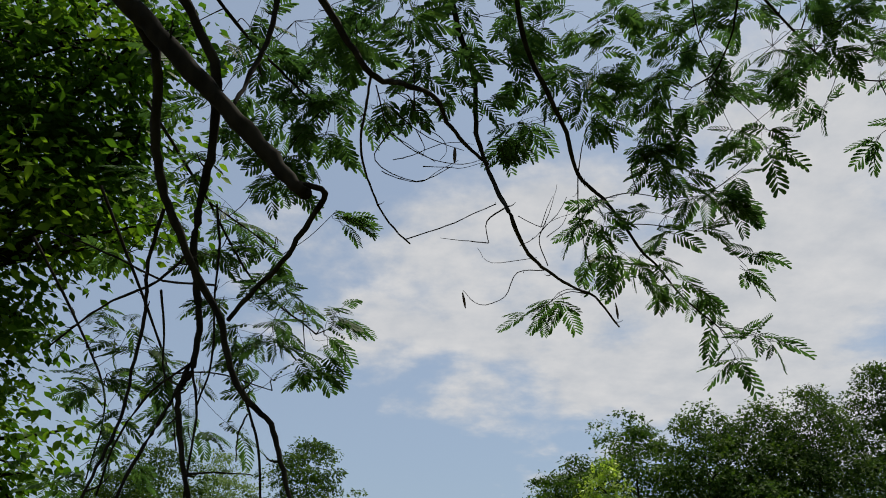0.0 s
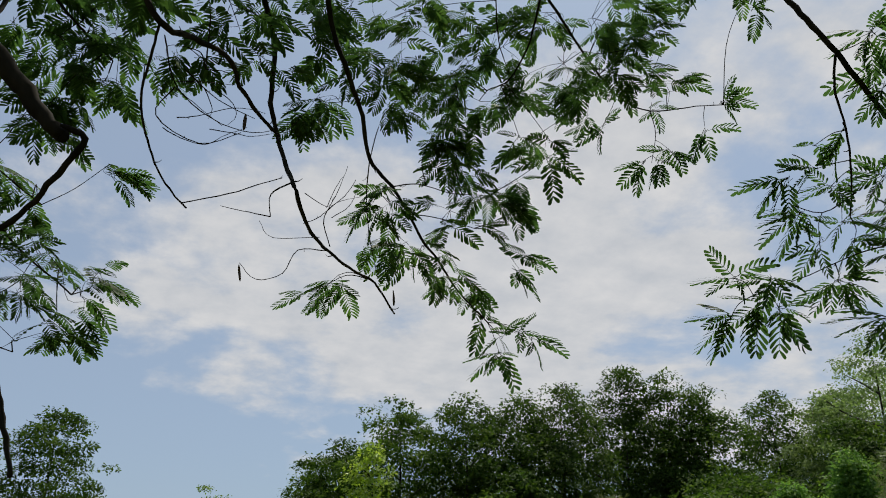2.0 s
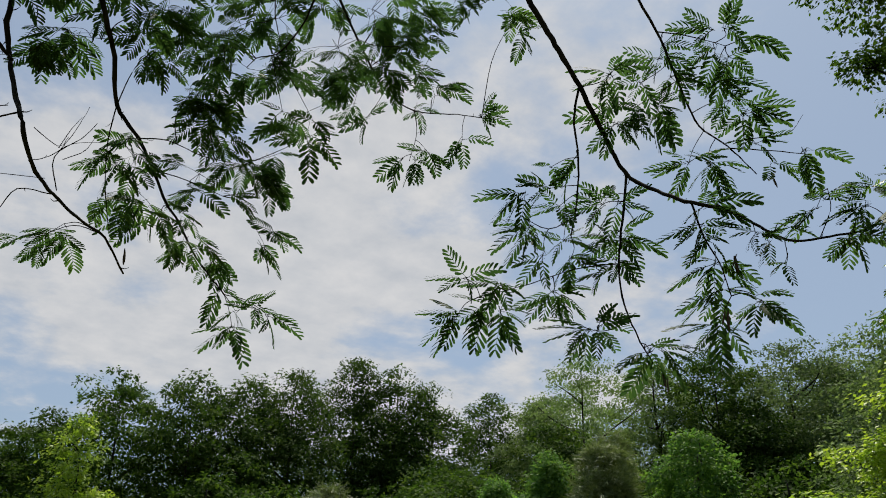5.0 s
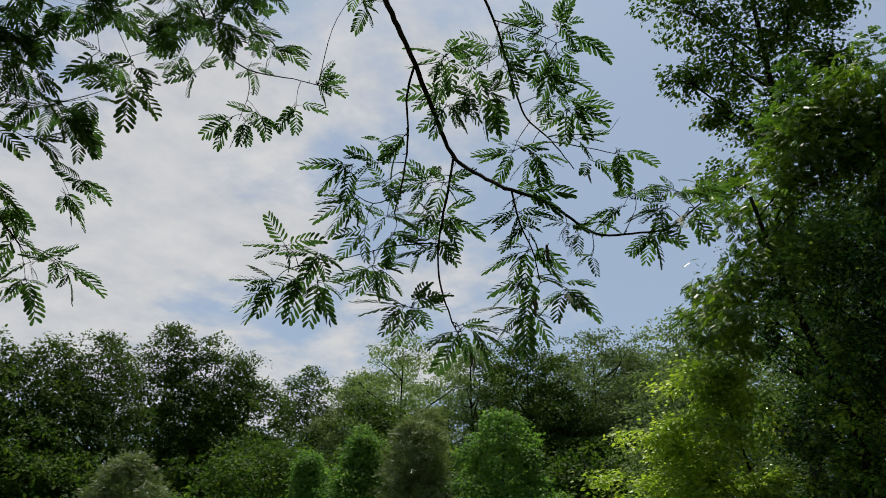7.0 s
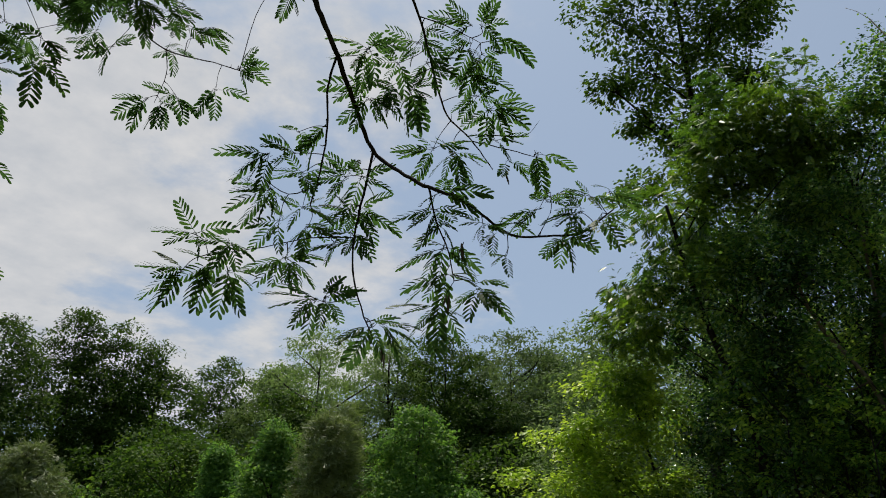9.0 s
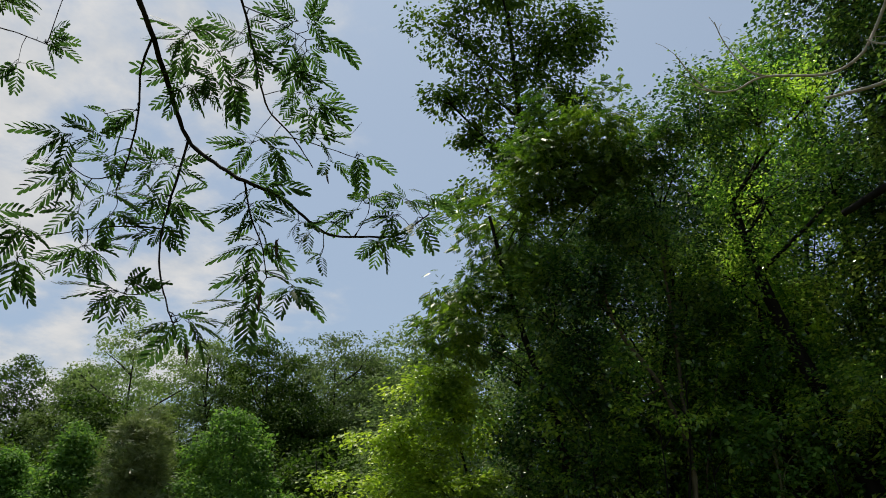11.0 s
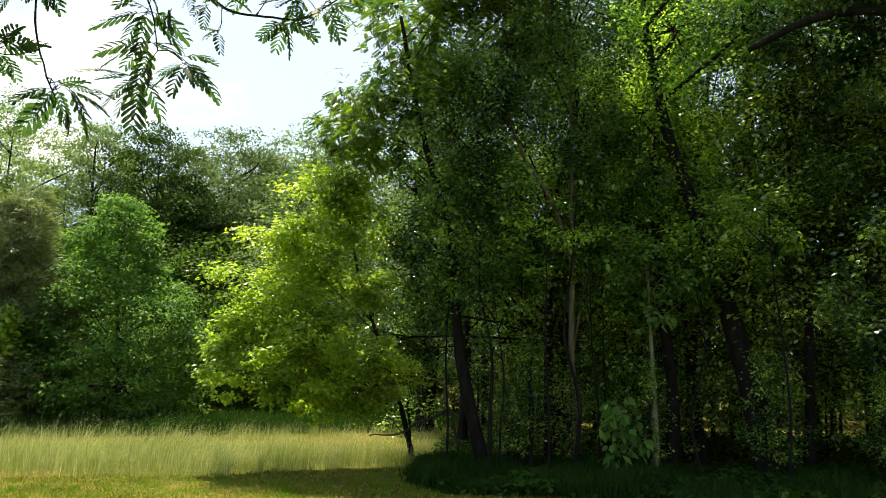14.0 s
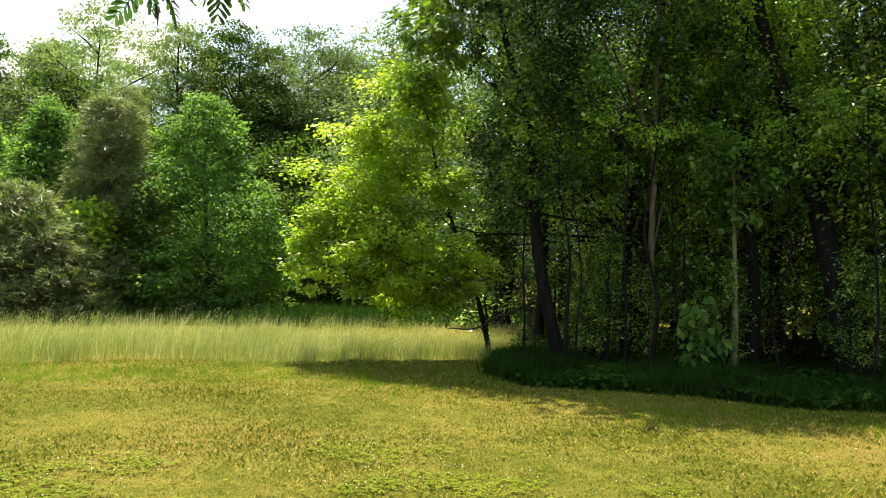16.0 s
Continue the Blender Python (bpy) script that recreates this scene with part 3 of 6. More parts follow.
SPARSE_TREES = [(34.3, 33.4, 16.3, 3.8)]
DARK_TREES = [(43.0, 25.7, 16.2, 4.7), (46.5, 23.7, 16.0, 3.6), (46.3, 20.5, 14.0, 3.5), (48.7, 31.9, 16.5, 5.7), (51.1, 28.2, 16.3, 5.4), (50.7, 24.4, 16.3, 4.9), (44.8, 18.3, 14.7, 4.5)]
GUM_TREES = [(18.6, 20.1, 6.8, 1.72), (19.7, 14.7, 6.4, 2.6), (19.0, 22.8, 6.2, 1.2)]
PINE_TREES = [(20.5, 19.2, 7.1, 1.12), (14.0, 26.1, 6.1, 1.88), (15.5, 17.3, 3.4, 1.95), (18.4, 17.2, 6.3, 1.8)]

# ---- the silk tree overhead ----
silk = thing("silk_tree", (-2.6, -1.6, 0), "spreading silk tree with dark bark and feathery leaves", "tree")
silk_at = np.array((-2.6, -1.6, 0.0))
silk_lines = []
srng = np.random.default_rng(11)


def grow(name, r0, r1, *points):
    """One bough of the silk tree along its line, with knots and small side spurs."""
    line = smooth_line(points, 5 if r0 > 0.004 else 4)
    seg = np.linalg.norm(points[-1] - np.array(points[0]))
    line = line + srng.normal(0, 1, line.shape) * min(0.003, 0.1 * r0 + 0.0006) * (np.linspace(0, 1, len(line)) > 0.02)[:, None]
    sides = 10 if r0 > 0.02 else 7 if r0 > 0.006 else 5
    pieces = [tube(line - silk_at, r0, r1, sides, 0.10, srng)]
    for q in range(int(seg * (5 if r0 > 0.003 else 3))):
        k = srng.integers(1, len(line) - 1)
        d = srng.normal(0, 1, 3)
        d /= np.linalg.norm(d)
        ln = srng.uniform(0.015, 0.06) if r0 > 0.003 else srng.uniform(0.01, 0.03)
        pieces.append(tube(smooth_line([line[k] - silk_at, line[k] - silk_at + d * ln * 0.6, line[k] - silk_at + d * ln + (0, 0, 0.3 * ln)], 2), min(0.0035, r0 * 0.5), 0.0012, 4))
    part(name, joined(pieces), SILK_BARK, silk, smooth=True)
    silk_lines.append(line)


# trunk behind the camera and the boughs that carry the crown over it
part("trunk", tube(smooth_line([(0, 0, -0.2), (0.05, 0.05, 0.9), (0.2, 0.1, 1.9), (0.35, 0.3, 2.7)], 6), 0.19, 0.12, 12, 0.04, srng), SILK_BARK, silk, smooth=True)
for end in ((0.93, 2.88, 4.08), (1.55, 2.7, 4.55), (2.4, 3.6, 5.0), (3.6, 3.0, 5.3), (1.9, 3.6, 4.9), (4.6, 3.4, 5.5)):
    part("limb", tube(smooth_line([(0.35, 0.3, 2.6), (0.55 + 0.2 * end[0], 0.8, 2.6 + 0.55 * (end[2] - 2.6)), (end[0] * 0.7, end[1] * 0.62, end[2] * 0.98), end], 6), 0.075, 0.02, 9, 0.05, srng), SILK_BARK, silk, smooth=True)
grow("limb", 0.03, 0.014, (-0.88, 1.44, 3.27), (-0.78, 1.49, 3.13), (-0.65, 1.52, 3.00), (-0.50, 1.56, 2.85), (-0.40, 1.59, 2.75), (-0.33, 1.60, 2.67), (-0.30, 1.61, 2.65))
grow("branch", 0.008, 0.006, (-0.33, 1.61, 2.68), (-0.26, 1.62, 2.66), (-0.31, 1.69, 2.61), (-0.37, 1.76, 2.55), (-0.47, 1.87, 2.50), (-0.53, 1.93, 2.46))
grow("branch", 0.015, 0.007, (-0.72, 1.62, 3.32), (-0.66, 1.68, 3.21), (-0.60, 1.73, 3.09), (-0.61, 1.83, 2.95), (-0.64, 1.90, 2.82), (-0.66, 1.96, 2.69), (-0.65, 2.01, 2.58), (-0.64, 2.05, 2.50), (-0.65, 2.09, 2.38), (-0.68, 2.10, 2.31), (-0.67, 2.13, 2.21), (-0.63, 2.17, 2.03))
grow("branch", 0.014, 0.006, (-0.75, 1.53, 3.10), (-0.71, 1.61, 3.02), (-0.72, 1.70, 2.90), (-0.71, 1.79, 2.77), (-0.67, 1.85, 2.67), (-0.62, 1.91, 2.57), (-0.56, 1.97, 2.47), (-0.53, 2.02, 2.36), (-0.49, 2.05, 2.29), (-0.42, 2.08, 2.23), (-0.39, 2.11, 2.14), (-0.36, 2.13, 2.03))
grow("branch", 0.007, 0.004, (-0.65, 2.08, 2.40), (-0.70, 2.10, 2.28), (-0.76, 2.11, 2.15), (-0.81, 2.11, 2.01))
grow("branch", 0.006, 0.004, (-0.72, 1.86, 2.74), (-0.77, 1.95, 2.63), (-0.77, 2.00, 2.51), (-0.79, 2.04, 2.38), (-0.81, 2.07, 2.23), (-0.85, 2.08, 2.11), (-0.88, 2.08, 2.01))
grow("branch", 0.008, 0.005, (-0.43, 1.61, 3.29), (-0.44, 1.62, 3.13), (-0.47, 1.60, 2.98), (-0.49, 1.56, 2.85))
grow("branch", 0.004, 0.003, (-0.68, 2.18, 2.41), (-0.66, 2.22, 2.28), (-0.67, 2.25, 2.14), (-0.67, 2.26, 2.04))
grow("branch", 0.005, 0.003, (-0.69, 2.05, 2.72), (-0.81, 2.15, 2.66), (-0.99, 2.22, 2.60), (-1.15, 2.29, 2.50))
grow("branch", 0.004, 0.003, (-0.66, 2.20, 2.67), (-0.83, 2.24, 2.70), (-0.99, 2.26, 2.78), (-1.18, 2.25, 2.86))
grow("branch", 0.004, 0.003, (-0.68, 2.17, 2.42), (-0.81, 2.26, 2.36), (-0.88, 2.26, 2.23), (-0.92, 2.28, 2.07))
grow("branch", 0.004, 0.003, (-0.49, 2.05, 2.29), (-0.45, 2.09, 2.17), (-0.43, 2.12, 2.02))
grow("twig", 0.003, 0.0015, (-0.48, 2.06, 2.25), (-0.50, 2.07, 2.20), (-0.50, 2.08, 2.13))
grow("twig", 0.003, 0.0015, (-0.64, 2.15, 2.11), (-0.56, 2.18, 2.12), (-0.48, 2.20, 2.12))
grow("branch", 0.004, 0.003, (-0.63, 2.01, 2.84), (-0.62, 2.06, 2.74), (-0.63, 2.12, 2.61), (-0.63, 2.19, 2.43), (-0.66, 2.21, 2.31))
grow("branch", 0.004, 0.002, (-0.77, 2.08, 2.60), (-0.79, 2.22, 2.52), (-0.78, 2.25, 2.41), (-0.70, 2.19, 2.35))
grow("branch", 0.012, 0.004, (-1.39, 2.97, 4.93), (-1.10, 3.34, 4.67), (-0.84, 3.56, 4.48), (-0.62, 3.71, 4.35))
grow("branch", 0.01, 0.004, (-1.62, 3.64, 4.37), (-1.31, 4.02, 3.95), (-1.04, 4.19, 3.54), (-0.66, 4.17, 3.23))
grow("branch", 0.01, 0.004, (-1.89, 3.90, 3.98), (-1.68, 4.24, 3.47), (-1.52, 4.44, 3.07), (-1.48, 4.66, 2.68))
grow("branch", 0.009, 0.004, (-2.24, 3.99, 3.70), (-2.01, 4.28, 3.28), (-1.86, 4.47, 2.91), (-1.91, 4.54, 2.49))
grow("twig", 0.006, 0.003, (-1.31, 4.02, 3.95), (-1.11, 4.04, 3.82), (-0.91, 4.24, 3.74))
grow("twig", 0.006, 0.003, (-1.52, 4.44, 3.07), (-1.25, 4.41, 3.07), (-0.90, 4.32, 2.95))
grow("branch", 0.016, 0.008, (-0.59, 2.35, 4.10), (-0.46, 2.38, 3.94), (-0.38, 2.43, 3.83), (-0.27, 2.49, 3.69), (-0.16, 2.68, 3.79), (-0.03, 2.87, 3.87), (0.03, 3.10, 3.90), (0.14, 3.33, 3.91), (0.24, 3.54, 3.95))
grow("twig", 0.006, 0.004, (-0.27, 2.49, 3.69), (-0.30, 2.65, 3.65), (-0.33, 2.82, 3.57), (-0.30, 2.99, 3.49), (-0.24, 3.15, 3.42), (-0.13, 3.30, 3.36))
grow("twig", 0.003, 0.002, (-0.15, 3.29, 3.38), (0.04, 3.26, 3.44), (0.16, 3.23, 3.49), (0.26, 3.21, 3.53))
grow("branch", 0.015, 0.006, (0.01, 3.24, 4.97), (0.09, 3.39, 4.67), (0.17, 3.45, 4.43), (0.19, 3.54, 4.14), (0.24, 3.54, 3.95), (0.29, 3.36, 3.66), (0.32, 3.14, 3.43), (0.42, 3.47, 3.43), (0.57, 3.86, 3.50), (0.78, 4.24, 3.57), (0.96, 4.51, 3.62), (1.16, 4.83, 3.55))
grow("twig", 0.003, 0.0015, (0.56, 3.86, 3.50), (0.41, 3.79, 3.45), (0.35, 3.85, 3.34), (0.22, 3.87, 3.30), (0.13, 3.85, 3.37))
grow("twig", 0.004, 0.002, (0.30, 3.21, 3.51), (0.22, 3.25, 3.46), (0.23, 3.29, 3.37))
grow("branch", 0.015, 0.005, (0.34, 3.07, 4.85), (0.43, 3.29, 4.52), (0.55, 3.39, 4.30), (0.67, 3.58, 4.18), (0.77, 3.85, 4.09), (0.95, 4.07, 4.06), (1.09, 4.21, 3.97), (1.22, 4.34, 3.86), (1.36, 4.45, 3.78), (1.54, 4.66, 3.70), (1.87, 5.02, 3.64))
grow("twig", 0.004, 0.002, (0.77, 3.85, 4.09), (0.78, 3.95, 3.92), (0.84, 4.14, 3.77), (0.94, 4.32, 3.57))
grow("twig", 0.004, 0.002, (0.95, 4.07, 4.06), (1.10, 4.03, 4.08), (1.33, 4.08, 4.08), (1.57, 4.09, 4.11))
grow("twig", 0.004, 0.002, (1.09, 4.21, 3.97), (1.29, 4.25, 3.99), (1.54, 4.30, 3.98))
grow("twig", 0.003, 0.0015, (-0.26, 2.60, 3.72), (-0.21, 2.79, 3.64), (-0.07, 3.02, 3.66), (0.11, 3.21, 3.74), (0.28, 3.34, 3.89))
grow("twig", 0.003, 0.0015, (-0.21, 2.79, 3.63), (-0.27, 2.86, 3.53), (-0.10, 2.99, 3.51), (0.06, 3.13, 3.68))
grow("twig", 0.003, 0.0015, (-0.19, 2.83, 3.75), (-0.05, 2.98, 3.73), (0.11, 3.17, 3.79))
grow("twig", 0.003, 0.0015, (0.58, 3.85, 3.52), (0.53, 3.79, 3.66), (0.62, 3.72, 3.76), (0.67, 3.67, 3.84))
grow("twig", 0.002, 0.001, (0.51, 3.75, 3.52), (0.28, 3.78, 3.50), (0.20, 3.75, 3.57))
grow("twig", 0.003, 0.001, (0.23, 3.29, 3.37), (0.11, 3.29, 3.38), (0.01, 3.29, 3.39))
grow("branch", 0.008, 0.003, (1.70, 3.42, 5.24), (1.70, 3.66, 4.99), (1.63, 3.84, 4.82), (1.51, 3.93, 4.77))
grow("twig", 0.005, 0.002, (1.44, 3.55, 5.23), (1.52, 3.73, 5.01), (1.62, 3.82, 4.84))
grow("branch", 0.01, 0.003, (1.57, 3.30, 5.17), (1.93, 3.67, 5.23), (2.29, 4.03, 5.27), (2.65, 4.30, 5.22), (2.97, 4.39, 5.21), (3.35, 4.35, 5.30), (3.67, 4.23, 5.31))
grow("twig", 0.004, 0.002, (2.97, 4.39, 5.21), (3.09, 4.53, 5.12), (3.10, 4.65, 4.93))
grow("branch", 0.017, 0.004, (2.44, 2.56, 4.86), (2.57, 2.53, 4.63), (2.66, 2.49, 4.43), (2.81, 2.50, 4.27), (3.03, 2.58, 4.14), (3.27, 2.64, 3.96), (3.28, 2.45, 3.76), (3.27, 2.23, 3.59), (3.38, 2.11, 3.54), (3.52, 2.06, 3.48), (3.67, 1.98, 3.40), (3.85, 1.86, 3.42), (4.02, 1.72, 3.47), (4.05, 1.54, 3.57))
grow("twig", 0.007, 0.004, (2.81, 2.51, 4.27), (2.85, 2.60, 4.14), (2.93, 2.67, 3.95), (3.00, 2.77, 3.74), (3.03, 2.86, 3.58))
grow("twig", 0.008, 0.003, (3.28, 2.64, 3.95), (3.26, 2.67, 3.73), (3.25, 2.73, 3.42), (3.24, 2.71, 3.18), (3.25, 2.65, 2.98), (3.25, 2.57, 2.82))
grow("twig", 0.006, 0.003, (3.27, 2.23, 3.59), (3.39, 2.27, 3.45), (3.51, 2.28, 3.33), (3.58, 2.29, 3.17))
grow("branch", 0.008, 0.003, (2.91, 2.17, 4.78), (3.14, 2.19, 4.54), (3.32, 2.23, 4.31), (3.49, 2.27, 4.16), (3.66, 2.22, 4.06), (3.80, 2.16, 3.90))
grow("twig", 0.004, 0.002, (3.11, 2.19, 4.58), (3.25, 2.11, 4.57), (3.45, 2.00, 4.52))
grow("twig", 0.004, 0.002, (3.66, 2.22, 4.05), (3.84, 2.08, 4.03), (4.00, 1.94, 3.99))
grow("twig", 0.004, 0.002, (3.25, 2.73, 3.42), (3.09, 2.91, 3.41), (2.92, 3.09, 3.34), (2.72, 3.29, 3.28))
grow("twig", 0.004, 0.002, (3.03, 2.79, 3.68), (2.93, 2.93, 3.62), (2.78, 3.01, 3.70))
grow("twig", 0.003, 0.002, (3.83, 1.90, 3.42), (3.90, 1.85, 3.58), (3.86, 1.82, 3.68))
grow("twig", 0.003, 0.002, (3.28, 2.72, 3.10), (3.13, 2.77, 3.02), (3.01, 2.86, 3.06))
grow("twig", 0.003, 0.001, (3.70, 2.14, 4.08), (3.82, 1.95, 4.07), (3.83, 1.85, 4.14))
grow("twig", 0.003, 0.001, (3.66, 1.99, 3.40), (3.69, 2.01, 3.32), (3.70, 2.04, 3.26))
# bare twigs with old pods
grow("twig", 0.0024, 0.001, (-0.12, 2.99, 3.88), (-0.03, 2.96, 3.86), (0.04, 2.96, 3.81))
grow("twig", 0.0024, 0.001, (-0.22, 2.95, 3.73), (-0.12, 2.94, 3.65), (-0.02, 2.94, 3.58))
grow("twig", 0.0024, 0.001, (-0.22, 3.20, 3.75), (-0.13, 3.16, 3.75), (-0.00, 3.09, 3.77), (0.09, 3.06, 3.76), (0.15, 3.04, 3.74))
grow("twig", 0.0024, 0.001, (-0.26, 3.09, 3.62), (-0.18, 3.07, 3.57), (-0.08, 3.04, 3.54), (0.00, 2.99, 3.57), (0.08, 2.94, 3.59))
grow("twig", 0.0024, 0.001, (-0.08, 3.27, 3.76), (0.02, 3.24, 3.74), (0.11, 3.21, 3.72), (0.22, 3.16, 3.73))
grow("twig", 0.0024, 0.001, (-0.23, 3.00, 3.80), (-0.14, 2.96, 3.79), (-0.03, 2.92, 3.77), (0.04, 2.89, 3.76))
grow("twig", 0.0024, 0.001, (-0.06, 3.03, 3.81), (0.01, 3.02, 3.75), (0.03, 3.04, 3.70), (0.00, 3.07, 3.67))
grow("twig", 0.0024, 0.001, (-0.11, 2.96, 3.76), (-0.07, 2.98, 3.68), (-0.08, 3.00, 3.64))
grow("twig", 0.0024, 0.001, (0.21, 3.51, 3.92), (0.27, 3.47, 3.95), (0.33, 3.42, 3.99), (0.41, 3.33, 4.10))
grow("twig", 0.0024, 0.001, (0.43, 3.82, 3.62), (0.51, 3.77, 3.65), (0.58, 3.71, 3.71), (0.70, 3.64, 3.73))
grow("twig", 0.0024, 0.001, (0.54, 3.81, 3.69), (0.59, 3.73, 3.80), (0.62, 3.66, 3.91))
grow("twig", 0.0024, 0.001, (0.40, 3.58, 3.67), (0.51, 3.56, 3.60), (0.54, 3.52, 3.64))
grow("twig", 0.0024, 0.001, (0.54, 3.78, 3.71), (0.57, 3.72, 3.80), (0.60, 3.68, 3.85))
grow("twig", 0.0024, 0.001, (0.57, 3.79, 3.66), (0.65, 3.73, 3.71), (0.68, 3.68, 3.79))
CLUMPS_A_0 = (
    (-0.69, 3.56, 4.53, 0.35, 32),
    (-0.88, 3.67, 4.33, 0.35, 32),
    (-0.60, 3.72, 4.34, 0.31, 22),
    (-0.81, 3.42, 4.68, 0.35, 25),
    (-1.00, 3.25, 4.49, 0.33, 19),
    (-1.23, 3.05, 4.31, 0.33, 12),
    (-0.59, 4.01, 3.87, 0.13, 12),
    (-0.57, 3.50, 4.63, 0.25, 10),
    (-0.94, 4.24, 3.74, 0.22, 12),
    (-0.72, 4.15, 3.26, 0.31, 25),
    (-0.90, 4.14, 3.19, 0.31, 22),
    (-0.62, 4.19, 3.19, 0.17, 9),
    (-1.02, 4.07, 3.30, 0.31, 19),
    (-0.90, 4.32, 2.95, 0.24, 16),
    (-1.06, 4.24, 3.09, 0.31, 19),
    (-1.33, 4.44, 2.88, 0.31, 19),
    (-1.54, 4.33, 3.04, 0.31, 19),
    (-1.76, 4.25, 3.04, 0.31, 19),
)
CLUMPS_A_1 = (
    (-1.74, 4.31, 2.84, 0.31, 22),
    (-1.88, 4.23, 2.91, 0.24, 12),
    (-1.51, 4.64, 2.70, 0.31, 12),
    (-1.74, 4.58, 2.62, 0.31, 19),
    (-1.91, 4.53, 2.52, 0.28, 16),
    (-1.34, 4.18, 3.63, 0.31, 12),
    (-1.51, 4.10, 3.66, 0.28, 12),
    (-1.16, 4.15, 3.80, 0.31, 16),
    (-1.20, 3.78, 4.03, 0.33, 19),
    (-1.00, 3.87, 3.98, 0.28, 16),
    (-1.37, 3.78, 3.92, 0.28, 9),
    (-0.86, 3.75, 4.02, 0.22, 12),
    (-0.73, 4.31, 3.11, 0.18, 8),
    (-0.57, 4.16, 3.30, 0.13, 6),
    (-0.86, 4.18, 3.40, 0.22, 9),
    (-1.91, 4.26, 3.14, 0.24, 12),
    (-1.72, 4.15, 3.64, 0.28, 12),
    (-0.72, 3.79, 4.20, 0.24, 16),
)
CLUMPS_A_2 = (
    (-0.96, 3.53, 4.49, 0.31, 19),
    (-1.23, 3.61, 4.28, 0.31, 12),
    (-0.24, 2.85, 4.20, 0.25, 12),
    (-0.06, 3.08, 4.26, 0.30, 16),
    (-0.21, 3.04, 3.97, 0.18, 8),
    (0.20, 3.36, 4.69, 0.35, 16),
    (0.12, 3.46, 4.25, 0.20, 10),
    (0.31, 3.71, 4.24, 0.20, 8),
    (0.51, 3.40, 4.77, 0.35, 14),
    (0.74, 3.62, 4.45, 0.26, 24),
    (0.57, 3.75, 4.31, 0.22, 12),
    (0.92, 3.69, 4.96, 0.35, 18),
    (0.85, 3.89, 4.38, 0.22, 8),
    (1.26, 3.85, 4.97, 0.35, 18),
    (1.34, 4.02, 4.72, 0.28, 16),
    (1.62, 3.84, 5.15, 0.35, 10),
    (1.79, 4.26, 4.87, 0.30, 16),
    (2.08, 3.98, 5.06, 0.35, 14),
)
CLUMPS_A_3 = (
    (2.17, 4.58, 4.92, 0.28, 12),
    (2.29, 3.93, 4.98, 0.30, 10),
    (2.44, 3.75, 5.09, 0.30, 12),
    (1.16, 3.97, 4.34, 0.16, 14),
    (1.35, 4.07, 4.27, 0.20, 22),
    (1.66, 4.26, 4.19, 0.20, 22),
    (1.36, 4.24, 3.98, 0.28, 18),
    (0.90, 4.13, 3.98, 0.20, 16),
    (1.02, 4.30, 3.81, 0.24, 16),
    (1.42, 4.45, 3.74, 0.22, 14),
    (1.79, 4.39, 4.07, 0.18, 11),
    (1.86, 4.48, 3.84, 0.18, 8),
    (1.21, 4.42, 3.69, 0.18, 8),
    (0.74, 4.55, 3.62, 0.18, 9),
    (0.63, 4.60, 3.55, 0.08, 3),
    (1.70, 4.81, 3.75, 0.13, 6),
)
CLUMPS_A_4 = (
    (-0.39, 2.63, 4.13, 0.30, 12),
    (-0.13, 3.07, 4.57, 0.35, 14),
    (0.27, 3.51, 4.51, 0.25, 10),
    (0.46, 3.57, 4.57, 0.20, 8),
    (1.11, 3.72, 5.17, 0.35, 14),
    (1.45, 3.93, 4.96, 0.25, 8),
    (1.83, 3.82, 5.23, 0.35, 12),
    (2.19, 3.76, 5.23, 0.30, 12),
    (2.59, 3.81, 4.89, 0.30, 10),
)
CLUMPS_B_0 = (
    (2.68, 4.03, 5.34, 0.28, 14),
    (3.08, 4.27, 5.27, 0.22, 10),
    (2.45, 4.38, 5.08, 0.25, 10),
    (3.19, 3.49, 5.50, 0.20, 6),
    (1.35, 4.01, 5.11, 0.30, 12),
    (1.69, 4.09, 5.20, 0.30, 12),
    (1.98, 3.99, 5.49, 0.30, 12),
    (2.35, 4.02, 5.56, 0.30, 12),
    (2.54, 3.86, 5.61, 0.30, 10),
    (2.87, 3.77, 5.63, 0.30, 12),
    (1.14, 4.06, 4.80, 0.22, 8),
    (2.99, 3.54, 5.61, 0.25, 8),
    (1.61, 4.34, 4.92, 0.25, 8),
    (2.52, 4.15, 5.31, 0.20, 8),
    (1.88, 4.40, 5.05, 0.25, 8),
)
every_point = np.concatenate(silk_lines)


